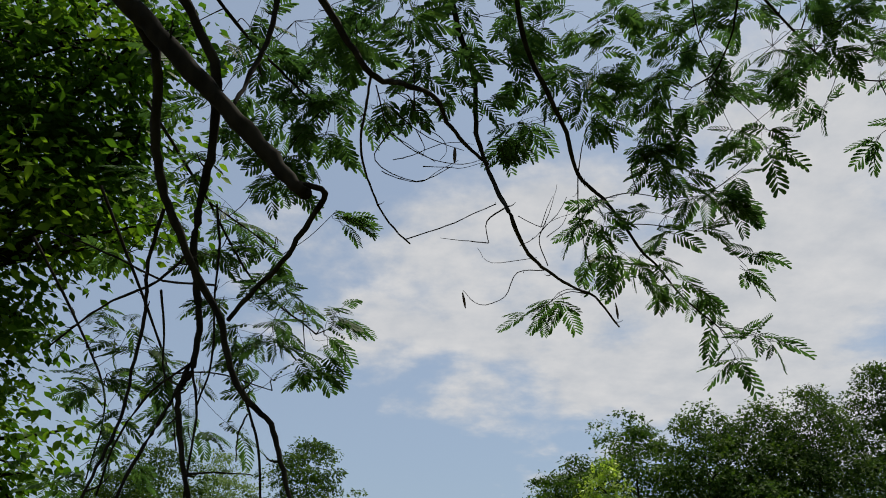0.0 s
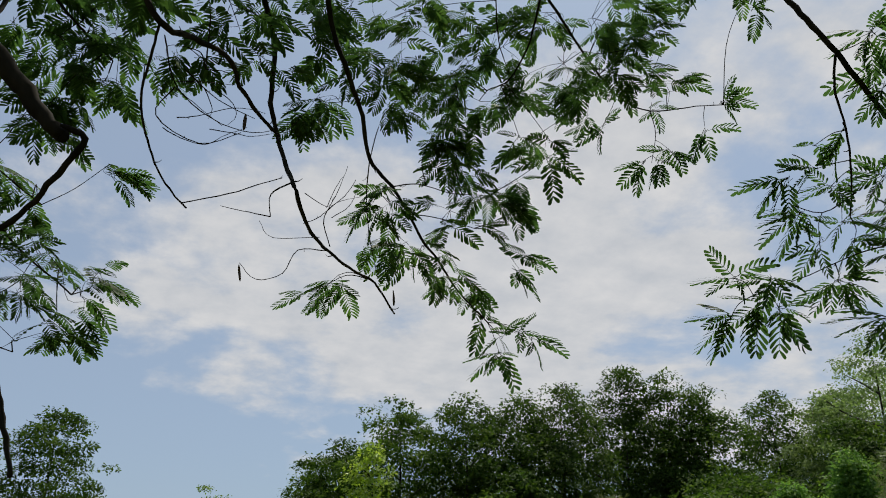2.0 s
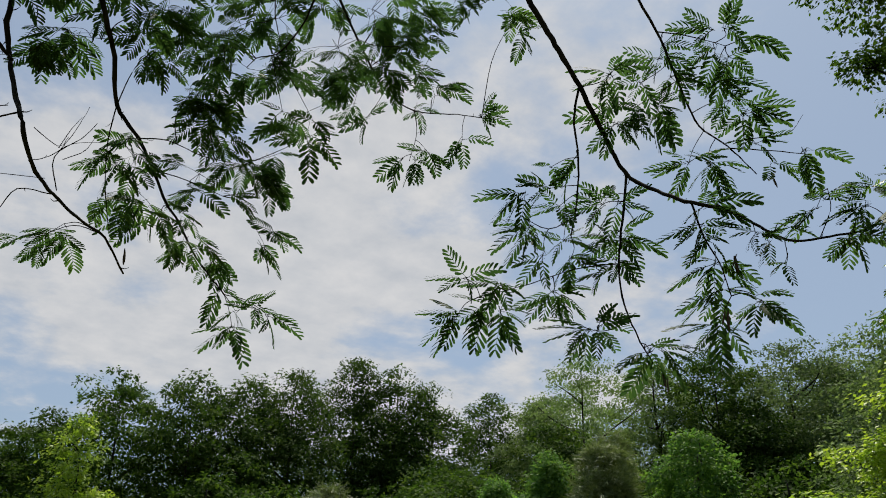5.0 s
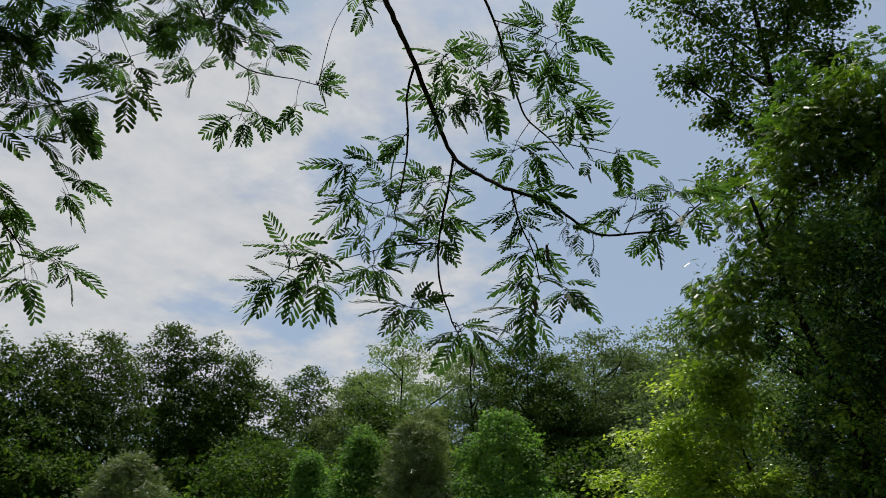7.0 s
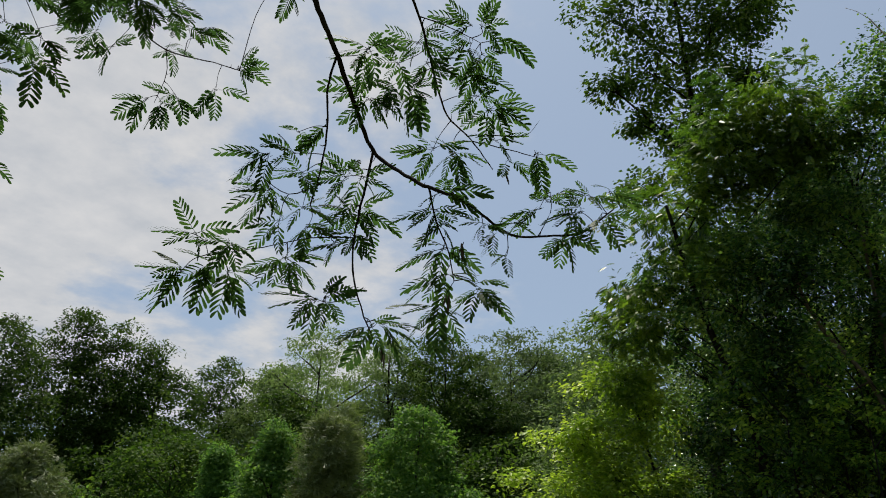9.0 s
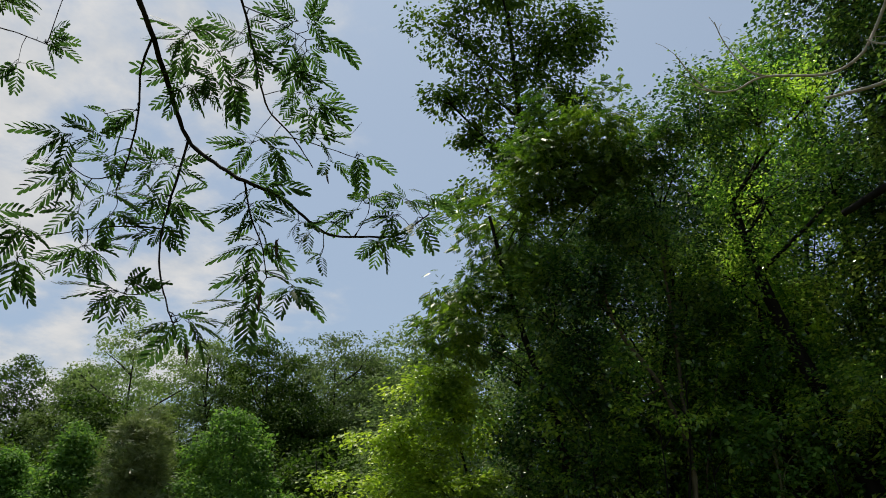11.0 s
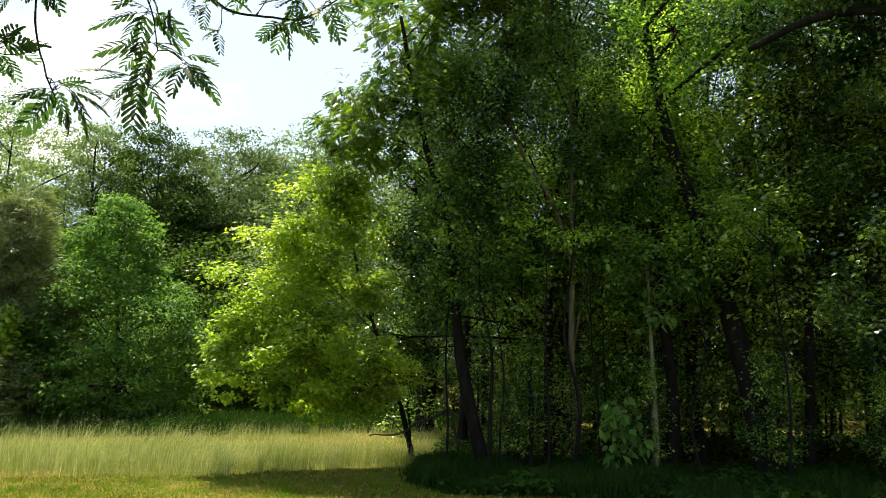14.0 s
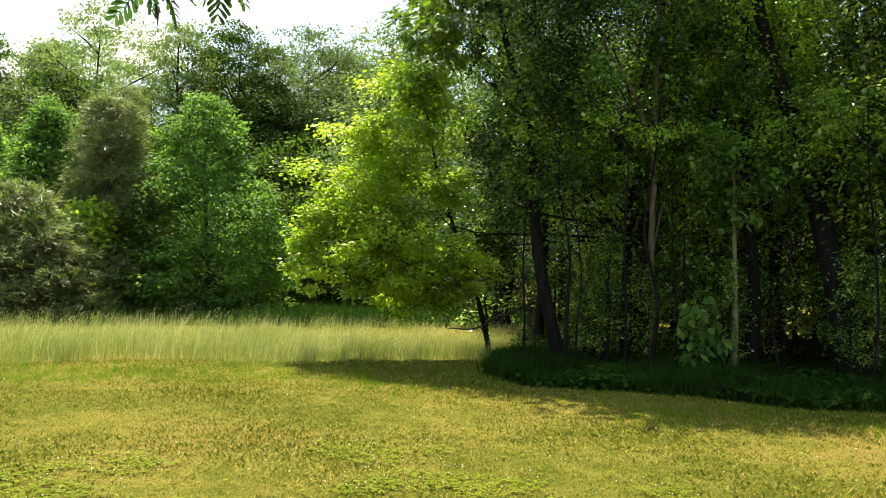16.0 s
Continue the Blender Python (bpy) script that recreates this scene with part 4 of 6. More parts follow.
def frond(rng, pairs=9, length=0.2, broad=0.0066):
    """One feathery leaf: a curved stalk with narrow pinnae in pairs. It grows along +y."""
    pieces = []
    sag = rng.uniform(0.15, 0.5)
    side_sag = rng.uniform(0.12, 0.45)

    def stalk(s):
        return np.array([0.06 * length * math.sin(3 * s), length * s, -sag * length * s * s])
    line = np.array([stalk(s) for s in np.linspace(-0.18, 1, 7)])
    pieces.append(tube(line, 0.0017, 0.0007, 3))
    for k in range(pairs):
        s = 0.12 + 0.86 * k / (pairs - 1)
        full = math.sin(math.pi * (0.22 + 0.62 * s)) ** 0.7
        for side in (-1, 1):
            ll = length * 0.42 * full * rng.uniform(0.9, 1.08)
            w = broad * rng.uniform(0.85, 1.15)
            a = radians(66 - 26 * s + rng.normal(0, 4)) * side
            d, x = np.array([math.sin(a), math.cos(a), 0]), np.array([math.cos(a), -math.sin(a), 0])
            curl = rng.uniform(0.7, 1.2) * side_sag
            v = []
            for u, ww in ((0, 0.25), (0.3, 0.72), (0.68, 1.08), (0.92, 0.88)):
                c = stalk(s) + d * ll * u * (1 - 0.12 * u) + np.array([0, 0.10 * ll * u * u, -curl * ll * u * u])
                v += [c + x * w * ww, c - x * w * ww + np.array([0, 0, -0.2 * w])]
            v.append(stalk(s) + d * ll * 0.88 + np.array([0, 0.11 * ll, -curl * ll]))
            t = [(0, 1, 2), (1, 3, 2), (2, 3, 4), (3, 5, 4), (4, 5, 6), (5, 7, 6), (6, 7, 8)]
            pieces.append((np.array(v), np.array(t)))
    return joined(pieces)


FRONDS = [frond(srng, int(srng.integers(7, 9)), 0.2, 0.0096) for _ in range(8)] + [frond(srng, int(srng.integers(8, 11)), 0.2, 0.0078) for _ in range(8)]
FROND_MESHES = [make_mesh("frond", *f, SILK_LEAF) for f in FRONDS]
spare, loose_fronds = [], 0


def hang(p, h, f, size, fine=0):
    """One frond at p, along h, facing f: the first 300 are objects of their own."""
    global loose_fronds
    rot = turns(np.array([h]), np.array([f]))[0]
    kind = int(srng.integers(0, 8)) + 8 * fine
    if loose_fronds < 300:
        ob = new("frond", FROND_MESHES[kind])
        ob.parent = silk
        ob.matrix_basis = Matrix.Translation(p - silk_at) @ Matrix(rot.tolist()).to_4x4() @ Matrix.Scale(size, 4)
        loose_fronds += 1
    else:
        spare.append((FRONDS[kind][0] @ rot.T * size + p - silk_at, FRONDS[kind][1]))


def leaf_spray(hub, *tips):
    """A knot of fronds on a short twig: they grow from the hub out to the tips and bow downwards."""
    hub = np.array(hub)
    near = every_point[np.argmin(np.linalg.norm(every_point - hub - (0, 0, 0.06), axis=1))]
    twigs = []
    if np.linalg.norm(near - hub) > 0.02:
        twigs.append(tube(smooth_line([near, (near + hub) / 2 + srng.normal(0, 0.012, 3) + (0, 0, 0.015), hub], 4) - silk_at, 0.0032, 0.0018, 4))
    for tip in tips:
        h = np.array(tip) - hub
        ln = np.linalg.norm(h)
        p = hub + h * 0.12 + srng.normal(0, 0.006, 3)
        twigs.append(tube(np.array([hub, (hub + p) / 2 + srng.normal(0, 0.003, 3), p + h * 0.06]) - silk_at, 0.0016, 0.001, 3))
        hang(p, h + (0, 0, 0.22 * ln), srng.normal(0, 0.22, 3) + (0, 0, 1.0), min(1.05, max(0.45, ln / 0.2)))
        if srng.random() < 0.8:
            side = h + srng.normal(0, 0.35, 3) * ln
            hang(p, side * (1, 1, 0.5), srng.normal(0, 0.25, 3) + (0, 0, 1.0), srng.uniform(0.45, 0.8))
    part("twig", joined(twigs), SILK_BARK, silk)


leaf_spray((2.65, 3.32, 3.38), (2.57, 3.36, 3.52), (2.53, 3.47, 3.40), (2.76, 3.19, 3.41), (2.68, 3.28, 3.27))
leaf_spray((2.77, 3.21, 3.35), (2.65, 3.32, 3.35), (2.86, 3.12, 3.29), (2.83, 3.20, 3.23), (2.75, 3.30, 3.20))
leaf_spray((2.66, 3.42, 3.20), (2.52, 3.54, 3.22), (2.62, 3.54, 3.31), (2.55, 3.64, 3.07), (2.60, 3.56, 3.04), (2.65, 3.51, 3.07))
leaf_spray((2.75, 3.29, 3.24), (2.67, 3.42, 3.31), (2.70, 3.45, 3.19), (2.73, 3.43, 3.10), (2.76, 3.40, 3.04), (2.75, 3.35, 3.16))
leaf_spray((2.82, 3.24, 3.21), (2.84, 3.34, 3.04), (2.87, 3.27, 3.02), (2.91, 3.19, 3.15), (2.88, 3.12, 3.19), (2.92, 3.26, 3.08))
leaf_spray((2.84, 2.80, 3.92), (2.73, 2.78, 3.89), (2.92, 2.79, 3.89))
leaf_spray((2.93, 2.67, 3.96), (2.90, 2.80, 3.87), (2.90, 2.78, 3.80))
leaf_spray((2.78, 2.95, 3.81), (2.62, 3.14, 3.84), (2.71, 3.11, 3.72), (2.78, 3.02, 3.65), (2.75, 3.06, 3.81))
leaf_spray((2.87, 2.85, 3.82), (2.72, 2.88, 3.84), (2.81, 2.87, 3.90), (2.88, 2.78, 3.87), (2.80, 2.89, 3.73))
leaf_spray((2.94, 2.85, 3.73), (2.85, 2.85, 3.80), (3.05, 2.78, 3.79), (2.99, 2.80, 3.63), (2.93, 2.80, 3.63), (2.88, 2.97, 3.72))
leaf_spray((2.85, 2.99, 3.64), (2.74, 3.12, 3.63), (2.76, 3.12, 3.69), (2.81, 3.05, 3.51), (2.75, 3.14, 3.57), (2.81, 3.14, 3.50), (2.90, 2.99, 3.54))
leaf_spray((3.00, 2.89, 3.56), (2.93, 2.95, 3.60), (2.94, 2.94, 3.46), (3.06, 2.76, 3.49), (3.09, 2.89, 3.66))
leaf_spray((2.94, 3.00, 3.49), (2.82, 3.08, 3.45), (2.91, 3.13, 3.39), (2.95, 3.04, 3.36), (2.94, 3.08, 3.60))
leaf_spray((3.06, 2.90, 3.47), (3.01, 2.97, 3.41), (3.18, 2.91, 3.49), (3.09, 2.96, 3.35), (3.01, 2.98, 3.35), (3.19, 2.82, 3.43))
leaf_spray((3.02, 3.02, 3.30), (2.93, 3.17, 3.25), (2.98, 3.15, 3.21), (3.03, 3.06, 3.21), (3.13, 2.95, 3.19), (3.11, 3.03, 3.19), (3.07, 2.89, 3.25))
leaf_spray((3.16, 2.73, 3.76), (3.09, 2.86, 3.77), (3.15, 2.84, 3.66), (3.10, 2.73, 3.81), (3.20, 2.73, 3.87), (3.10, 2.76, 3.66))
leaf_spray((3.24, 2.68, 3.78), (3.17, 2.69, 3.84), (3.33, 2.62, 3.85), (3.29, 2.64, 3.70), (3.26, 2.78, 3.65))
leaf_spray((3.22, 2.74, 3.58), (3.13, 2.85, 3.61), (3.21, 2.89, 3.52), (3.30, 2.85, 3.54), (3.19, 2.79, 3.67))
leaf_spray((3.25, 2.71, 3.58), (3.34, 2.61, 3.67), (3.39, 2.58, 3.49), (3.36, 2.68, 3.45), (3.35, 2.74, 3.53))
leaf_spray((3.24, 2.74, 3.45), (3.23, 2.78, 3.36), (3.31, 2.73, 3.35), (3.17, 2.82, 3.43), (3.38, 2.74, 3.43))
leaf_spray((3.19, 2.81, 3.39), (3.10, 2.87, 3.36), (3.17, 2.86, 3.29))
leaf_spray((3.07, 2.81, 3.03), (2.89, 2.96, 3.05), (2.94, 2.91, 3.11), (3.04, 2.93, 2.95), (3.10, 2.91, 2.90), (2.96, 2.98, 3.01))
leaf_spray((3.10, 2.78, 3.04), (3.18, 2.65, 3.09), (3.25, 2.75, 3.04), (3.09, 2.77, 2.91), (3.22, 2.79, 2.97), (3.07, 2.67, 3.11))
leaf_spray((3.26, 2.59, 2.90), (3.18, 2.70, 2.85), (3.20, 2.64, 2.78), (3.37, 2.62, 2.79), (3.26, 2.72, 2.74), (3.26, 2.46, 2.92))
leaf_spray((3.29, 2.54, 2.90), (3.40, 2.45, 2.85), (3.39, 2.49, 2.76), (3.34, 2.52, 2.82), (3.39, 2.43, 2.90))
leaf_spray((2.91, 2.37, 4.32), (2.77, 2.47, 4.38), (2.84, 2.52, 4.31), (2.87, 2.43, 4.21), (2.96, 2.28, 4.36), (2.85, 2.27, 4.33), (2.97, 2.37, 4.15), (2.92, 2.43, 4.16))
leaf_spray((3.15, 2.36, 4.36), (3.06, 2.38, 4.41), (3.12, 2.49, 4.40), (3.18, 2.47, 4.34), (3.22, 2.33, 4.26), (3.15, 2.32, 4.40))
leaf_spray((3.03, 2.46, 4.20), (2.90, 2.62, 4.19), (3.04, 2.58, 4.15), (2.94, 2.59, 4.14), (3.14, 2.42, 4.20))
leaf_spray((3.09, 2.51, 4.15), (3.03, 2.63, 4.05), (3.09, 2.61, 4.02), (3.17, 2.51, 4.15), (3.17, 2.42, 4.15), (3.17, 2.53, 4.09))
leaf_spray((3.16, 2.41, 4.24), (3.16, 2.50, 4.15), (3.17, 2.41, 4.07), (3.12, 2.43, 4.08), (3.15, 2.33, 4.16))
leaf_spray((3.26, 2.36, 4.25), (3.26, 2.44, 4.07), (3.29, 2.28, 4.17), (3.36, 2.34, 4.05), (3.32, 2.38, 4.08), (3.30, 2.32, 4.31))
leaf_spray((3.17, 2.24, 4.46), (3.11, 2.34, 4.56), (3.09, 2.31, 4.41), (3.15, 2.28, 4.36), (3.24, 2.19, 4.37), (3.26, 2.18, 4.47))
leaf_spray((3.16, 2.19, 4.52), (3.28, 2.14, 4.53), (3.27, 2.18, 4.61))
leaf_spray((3.25, 2.24, 4.37), (3.31, 2.16, 4.33), (3.27, 2.32, 4.30), (3.31, 2.21, 4.24), (3.25, 2.36, 4.31), (3.28, 2.12, 4.38))
leaf_spray((3.37, 2.01, 4.60), (3.25, 2.13, 4.66), (3.32, 2.09, 4.55), (3.35, 2.05, 4.71))
leaf_spray((3.41, 1.97, 4.60), (3.42, 1.90, 4.70), (3.46, 1.86, 4.61), (3.47, 1.93, 4.55), (3.33, 1.89, 4.65))
leaf_spray((3.48, 1.92, 4.55), (3.66, 1.78, 4.42))
leaf_spray((3.40, 2.04, 4.50), (3.35, 2.15, 4.44), (3.40, 2.14, 4.34), (3.41, 2.11, 4.59))
leaf_spray((3.46, 2.00, 4.45), (3.46, 1.88, 4.41), (3.55, 1.97, 4.39), (3.45, 2.07, 4.37), (3.47, 2.13, 4.26))
leaf_spray((3.45, 2.09, 4.34), (3.60, 1.95, 4.30), (3.43, 2.15, 4.29), (3.52, 2.04, 4.32))
leaf_spray((3.57, 2.11, 4.27), (3.51, 2.21, 4.20), (3.57, 2.20, 4.18), (3.58, 2.01, 4.28), (3.63, 2.09, 4.23))
leaf_spray((3.66, 2.09, 4.22), (3.80, 1.94, 4.24), (3.79, 1.96, 4.15), (3.65, 2.23, 4.17), (3.71, 2.15, 4.08), (3.79, 2.06, 4.10), (3.71, 1.96, 4.26))
leaf_spray((3.76, 2.11, 4.06), (3.84, 1.99, 4.09), (3.80, 2.05, 3.96), (3.62, 2.13, 4.04))
leaf_spray((3.52, 2.39, 3.99), (3.38, 2.51, 3.97), (3.41, 2.40, 4.03), (3.51, 2.51, 3.85), (3.59, 2.25, 4.03), (3.44, 2.52, 3.95))
leaf_spray((3.61, 2.32, 3.99), (3.54, 2.41, 3.88), (3.60, 2.24, 3.89), (3.66, 2.33, 3.83), (3.73, 2.22, 3.99), (3.55, 2.34, 4.05), (3.72, 2.27, 3.87))
leaf_spray((3.86, 2.09, 3.97), (3.94, 2.03, 3.90), (3.84, 2.11, 3.86))
leaf_spray((3.97, 1.95, 4.02), (4.05, 1.98, 3.84), (4.12, 1.85, 3.97), (3.96, 2.01, 3.87))
leaf_spray((3.30, 2.18, 3.56), (3.46, 2.02, 3.57), (3.42, 2.08, 3.48), (3.25, 2.24, 3.44), (3.34, 2.08, 3.57))
leaf_spray((3.36, 2.25, 3.50), (3.24, 2.39, 3.44), (3.49, 2.26, 3.51), (3.43, 2.14, 3.49), (3.32, 2.31, 3.36), (3.24, 2.31, 3.40))
leaf_spray((3.42, 2.26, 3.44), (3.40, 2.15, 3.39), (3.44, 2.20, 3.34), (3.37, 2.33, 3.37))
leaf_spray((3.49, 2.29, 3.34), (3.38, 2.47, 3.25), (3.51, 2.42, 3.24), (3.63, 2.22, 3.23), (3.61, 2.19, 3.26), (3.52, 2.36, 3.20), (3.45, 2.41, 3.40))
leaf_spray((3.54, 2.32, 3.21), (3.42, 2.46, 3.15), (3.56, 2.44, 3.13), (3.62, 2.20, 3.21), (3.58, 2.39, 3.05), (3.45, 2.48, 3.09))
leaf_spray((3.66, 2.21, 3.17), (3.76, 2.12, 3.18))
leaf_spray((3.68, 2.19, 3.14), (3.63, 2.31, 3.04), (3.64, 2.22, 3.00), (3.82, 2.11, 3.03), (3.80, 2.17, 3.15), (3.72, 2.17, 3.08))
leaf_spray((3.57, 2.39, 3.04), (3.41, 2.56, 3.04), (3.54, 2.53, 2.92), (3.62, 2.45, 2.83), (3.70, 2.35, 2.92), (3.56, 2.48, 2.89))
leaf_spray((3.54, 2.07, 3.44), (3.46, 2.13, 3.43), (3.50, 2.10, 3.38), (3.52, 1.96, 3.38))
leaf_spray((3.60, 2.05, 3.40), (3.59, 2.04, 3.30), (3.53, 2.06, 3.33), (3.53, 1.96, 3.39))
leaf_spray((3.85, 1.89, 3.60), (3.74, 2.06, 3.54), (3.78, 2.02, 3.52))
leaf_spray((3.64, 1.96, 3.46), (3.65, 1.85, 3.39), (3.60, 1.87, 3.48))
leaf_spray((3.69, 2.03, 3.29), (3.72, 2.13, 3.33), (3.67, 1.99, 3.19))
leaf_spray((3.87, 1.85, 3.63), (3.82, 1.86, 3.64), (3.99, 1.78, 3.74), (3.86, 1.74, 3.62))
leaf_spray((3.97, 1.70, 3.57), (3.89, 1.72, 3.63), (3.88, 1.86, 3.52), (3.84, 1.80, 3.53), (3.89, 1.77, 3.45), (4.02, 1.79, 3.44))
leaf_spray((3.96, 1.63, 3.64), (3.91, 1.72, 3.68), (4.01, 1.52, 3.61), (3.91, 1.65, 3.70), (3.96, 1.58, 3.57))
leaf_spray((3.94, 1.80, 3.44), (3.97, 1.91, 3.38), (4.03, 1.87, 3.35), (3.99, 1.75, 3.30), (4.05, 1.71, 3.39), (3.95, 1.68, 3.45))
leaf_spray((4.04, 1.61, 3.54), (4.09, 1.51, 3.55), (4.17, 1.51, 3.50), (4.15, 1.60, 3.44), (4.01, 1.68, 3.40), (3.99, 1.65, 3.46))
leaf_spray((4.02, 1.54, 3.67), (4.13, 1.45, 3.60), (4.05, 1.50, 3.61), (4.02, 1.59, 3.71))
leaf_spray((1.82, 4.94, 3.64), (1.76, 5.04, 3.51), (1.78, 5.05, 3.43), (1.90, 4.90, 3.61))
leaf_spray((1.93, 4.93, 3.51), (1.83, 4.95, 3.41), (1.96, 4.91, 3.44), (2.05, 4.92, 3.60))
leaf_spray((2.03, 4.86, 3.53), (1.95, 4.87, 3.59), (2.14, 4.83, 3.51), (2.10, 4.80, 3.62), (2.09, 4.89, 3.46))
leaf_spray((2.12, 4.83, 3.49), (2.31, 4.80, 3.40), (2.21, 4.85, 3.34), (2.27, 4.77, 3.45))
leaf_spray((1.93, 4.96, 3.41), (1.75, 5.14, 3.27), (1.76, 5.05, 3.38), (2.03, 5.03, 3.23), (1.94, 4.97, 3.26), (1.89, 5.08, 3.32), (2.02, 4.93, 3.39))
leaf_spray((1.86, 3.86, 4.30), (1.92, 3.94, 4.09), (2.02, 3.86, 4.21), (1.71, 3.92, 4.25), (1.97, 3.80, 4.34))
leaf_spray((1.73, 3.97, 4.49), (1.63, 4.07, 4.34), (1.62, 3.97, 4.50), (1.82, 4.02, 4.48))
leaf_spray((1.97, 4.03, 4.54), (2.06, 3.98, 4.52), (2.08, 4.07, 4.50), (1.84, 3.99, 4.54))
leaf_spray((3.53, 4.28, 5.32), (3.58, 4.26, 5.49), (3.75, 4.22, 5.29), (3.68, 4.20, 5.37), (3.61, 4.25, 5.20))
leaf_spray((3.44, 4.40, 5.13), (3.50, 4.46, 4.98), (3.38, 4.43, 5.00), (3.60, 4.32, 5.13), (3.37, 4.50, 4.95))
leaf_spray((3.20, 4.55, 5.01), (3.28, 4.57, 4.85), (3.33, 4.50, 4.93), (3.03, 4.60, 5.03), (3.19, 4.66, 5.00))
leaf_spray((3.05, 4.66, 4.95), (2.89, 4.74, 4.91), (2.91, 4.83, 4.78), (2.99, 4.77, 4.74))
leaf_spray((3.15, 4.62, 4.94), (3.09, 4.70, 4.78), (3.18, 4.66, 4.78), (3.29, 4.65, 4.96))
leaf_spray((2.23, 4.27, 5.13), (2.12, 4.31, 5.24), (2.36, 4.17, 5.13), (2.19, 4.38, 5.02), (2.31, 4.26, 5.00))
leaf_spray((2.60, 4.45, 5.05), (2.57, 4.50, 4.90), (2.67, 4.40, 5.14), (2.46, 4.55, 4.95))
for clumps in (CLUMPS_A_2, CLUMPS_A_3, CLUMPS_A_4, CLUMPS_B_0, CLUMPS_A_0, CLUMPS_A_1):
    for x, y, z, r, count in clumps:
        c = np.array((x, y, z))
        near = every_point[np.argmin(np.linalg.norm(every_point - c - (0, 0, 0.1), axis=1))]
        hub = c + (0, 0, 0.25 * r)
        twigs = []
        if np.linalg.norm(near - hub) > 0.03:
            twigs.append(tube(smooth_line([near, (near + hub) / 2 + srng.normal(0, 0.03, 3) + (0, 0, 0.03), hub], 4) - silk_at, 0.0035, 0.002, 4))
        out = hub - near
        out /= np.linalg.norm(out) + 1e-6
        n = int(round(count * (0.9 if x < -0.5 else 1.25)))
        stems = max(2, n // 4)
        ends = hub + ball(srng, stems) * (1, 1, 0.6) * r * srng.uniform(0.5, 1.25, (stems, 1)) + out * 0.2 * r
        for e in ends:
            twigs.append(tube(smooth_line([hub, (hub + e) / 2 + srng.normal(0, 0.15 * r, 3), e], 3) - silk_at, 0.002, 0.001, 3))
        part("twig", joined(twigs), SILK_BARK, silk)
        for q in range(n):
            e = ends[q % stems]
            s = srng.uniform(0.45, 1.0) if q >= stems else 1.0
            p = hub + (e - hub) * s
            h = (e - hub) / (np.linalg.norm(e - hub) + 1e-6) * 0.6 + srng.normal(0, 0.55, 3) + out * 0.3
            h[2] = -abs(h[2]) * 0.2 - srng.uniform(-0.15, 0.3)
            f = srng.normal(0, 0.25, 3) + (0, 0, 1)
            hang(p, h, f, srng.uniform(0.6, 0.95), 1)
# the rest of the crown, unseen over and behind the camera, added to shade the boughs
for _ in range(260):
    x, y, z = srng.uniform(-5.5, 3.2), srng.uniform(-5, 4.2), srng.uniform(5.0, 7.0)
    az, el = math.degrees(math.atan2(x, y)), math.degrees(math.atan2(z - 1.7, math.hypot(x, y)))
    if el < 50 and -50 < az < 125:
        continue
    n = 12
    p = np.array((x, y, z)) + srng.normal(0, 0.35, (n, 3)) * (1, 1, 0.5)
    rot = leaf_pose(srng, n, None, 0.3, 0.75)
    for q in range(n):
        kind = int(srng.integers(0, len(FRONDS)))
        spare.append((FRONDS[kind][0] @ rot[q].T * 1.4 + p[q] - silk_at, FRONDS[kind][1]))
tagged(part("foliage", joined(spare), SILK_LEAF, silk, "feathery green leaves"), kind="stuff")

# ---- the leafy maple beside it ----
tree("maple_tree", "leafy maple tree with dense dark green broad leaves", "tree", (-6.2, 5.6, 0), MAPLE_LOBES, 0.2, 0.095, MAPLE_LEAF, DARK_BARK, 1900, LEAF, 21, split=True, trunk_top=(-5.0, 5.4, 7.5))

# ---- the wood across the field ----
def outline(shape, s):
    """Share of a crown's width at the share s of its height."""
    if shape == "cone":
        return (1 - s) ** 0.62 * (0.72 + 0.28 * min(1, s / 0.18))
    if shape == "round":
        return math.sin(math.pi * min(1, 0.16 + 0.84 * s ** 1.25)) ** 0.55
    return math.sin(math.pi * (0.20 + 0.80 * s)) ** 0.62


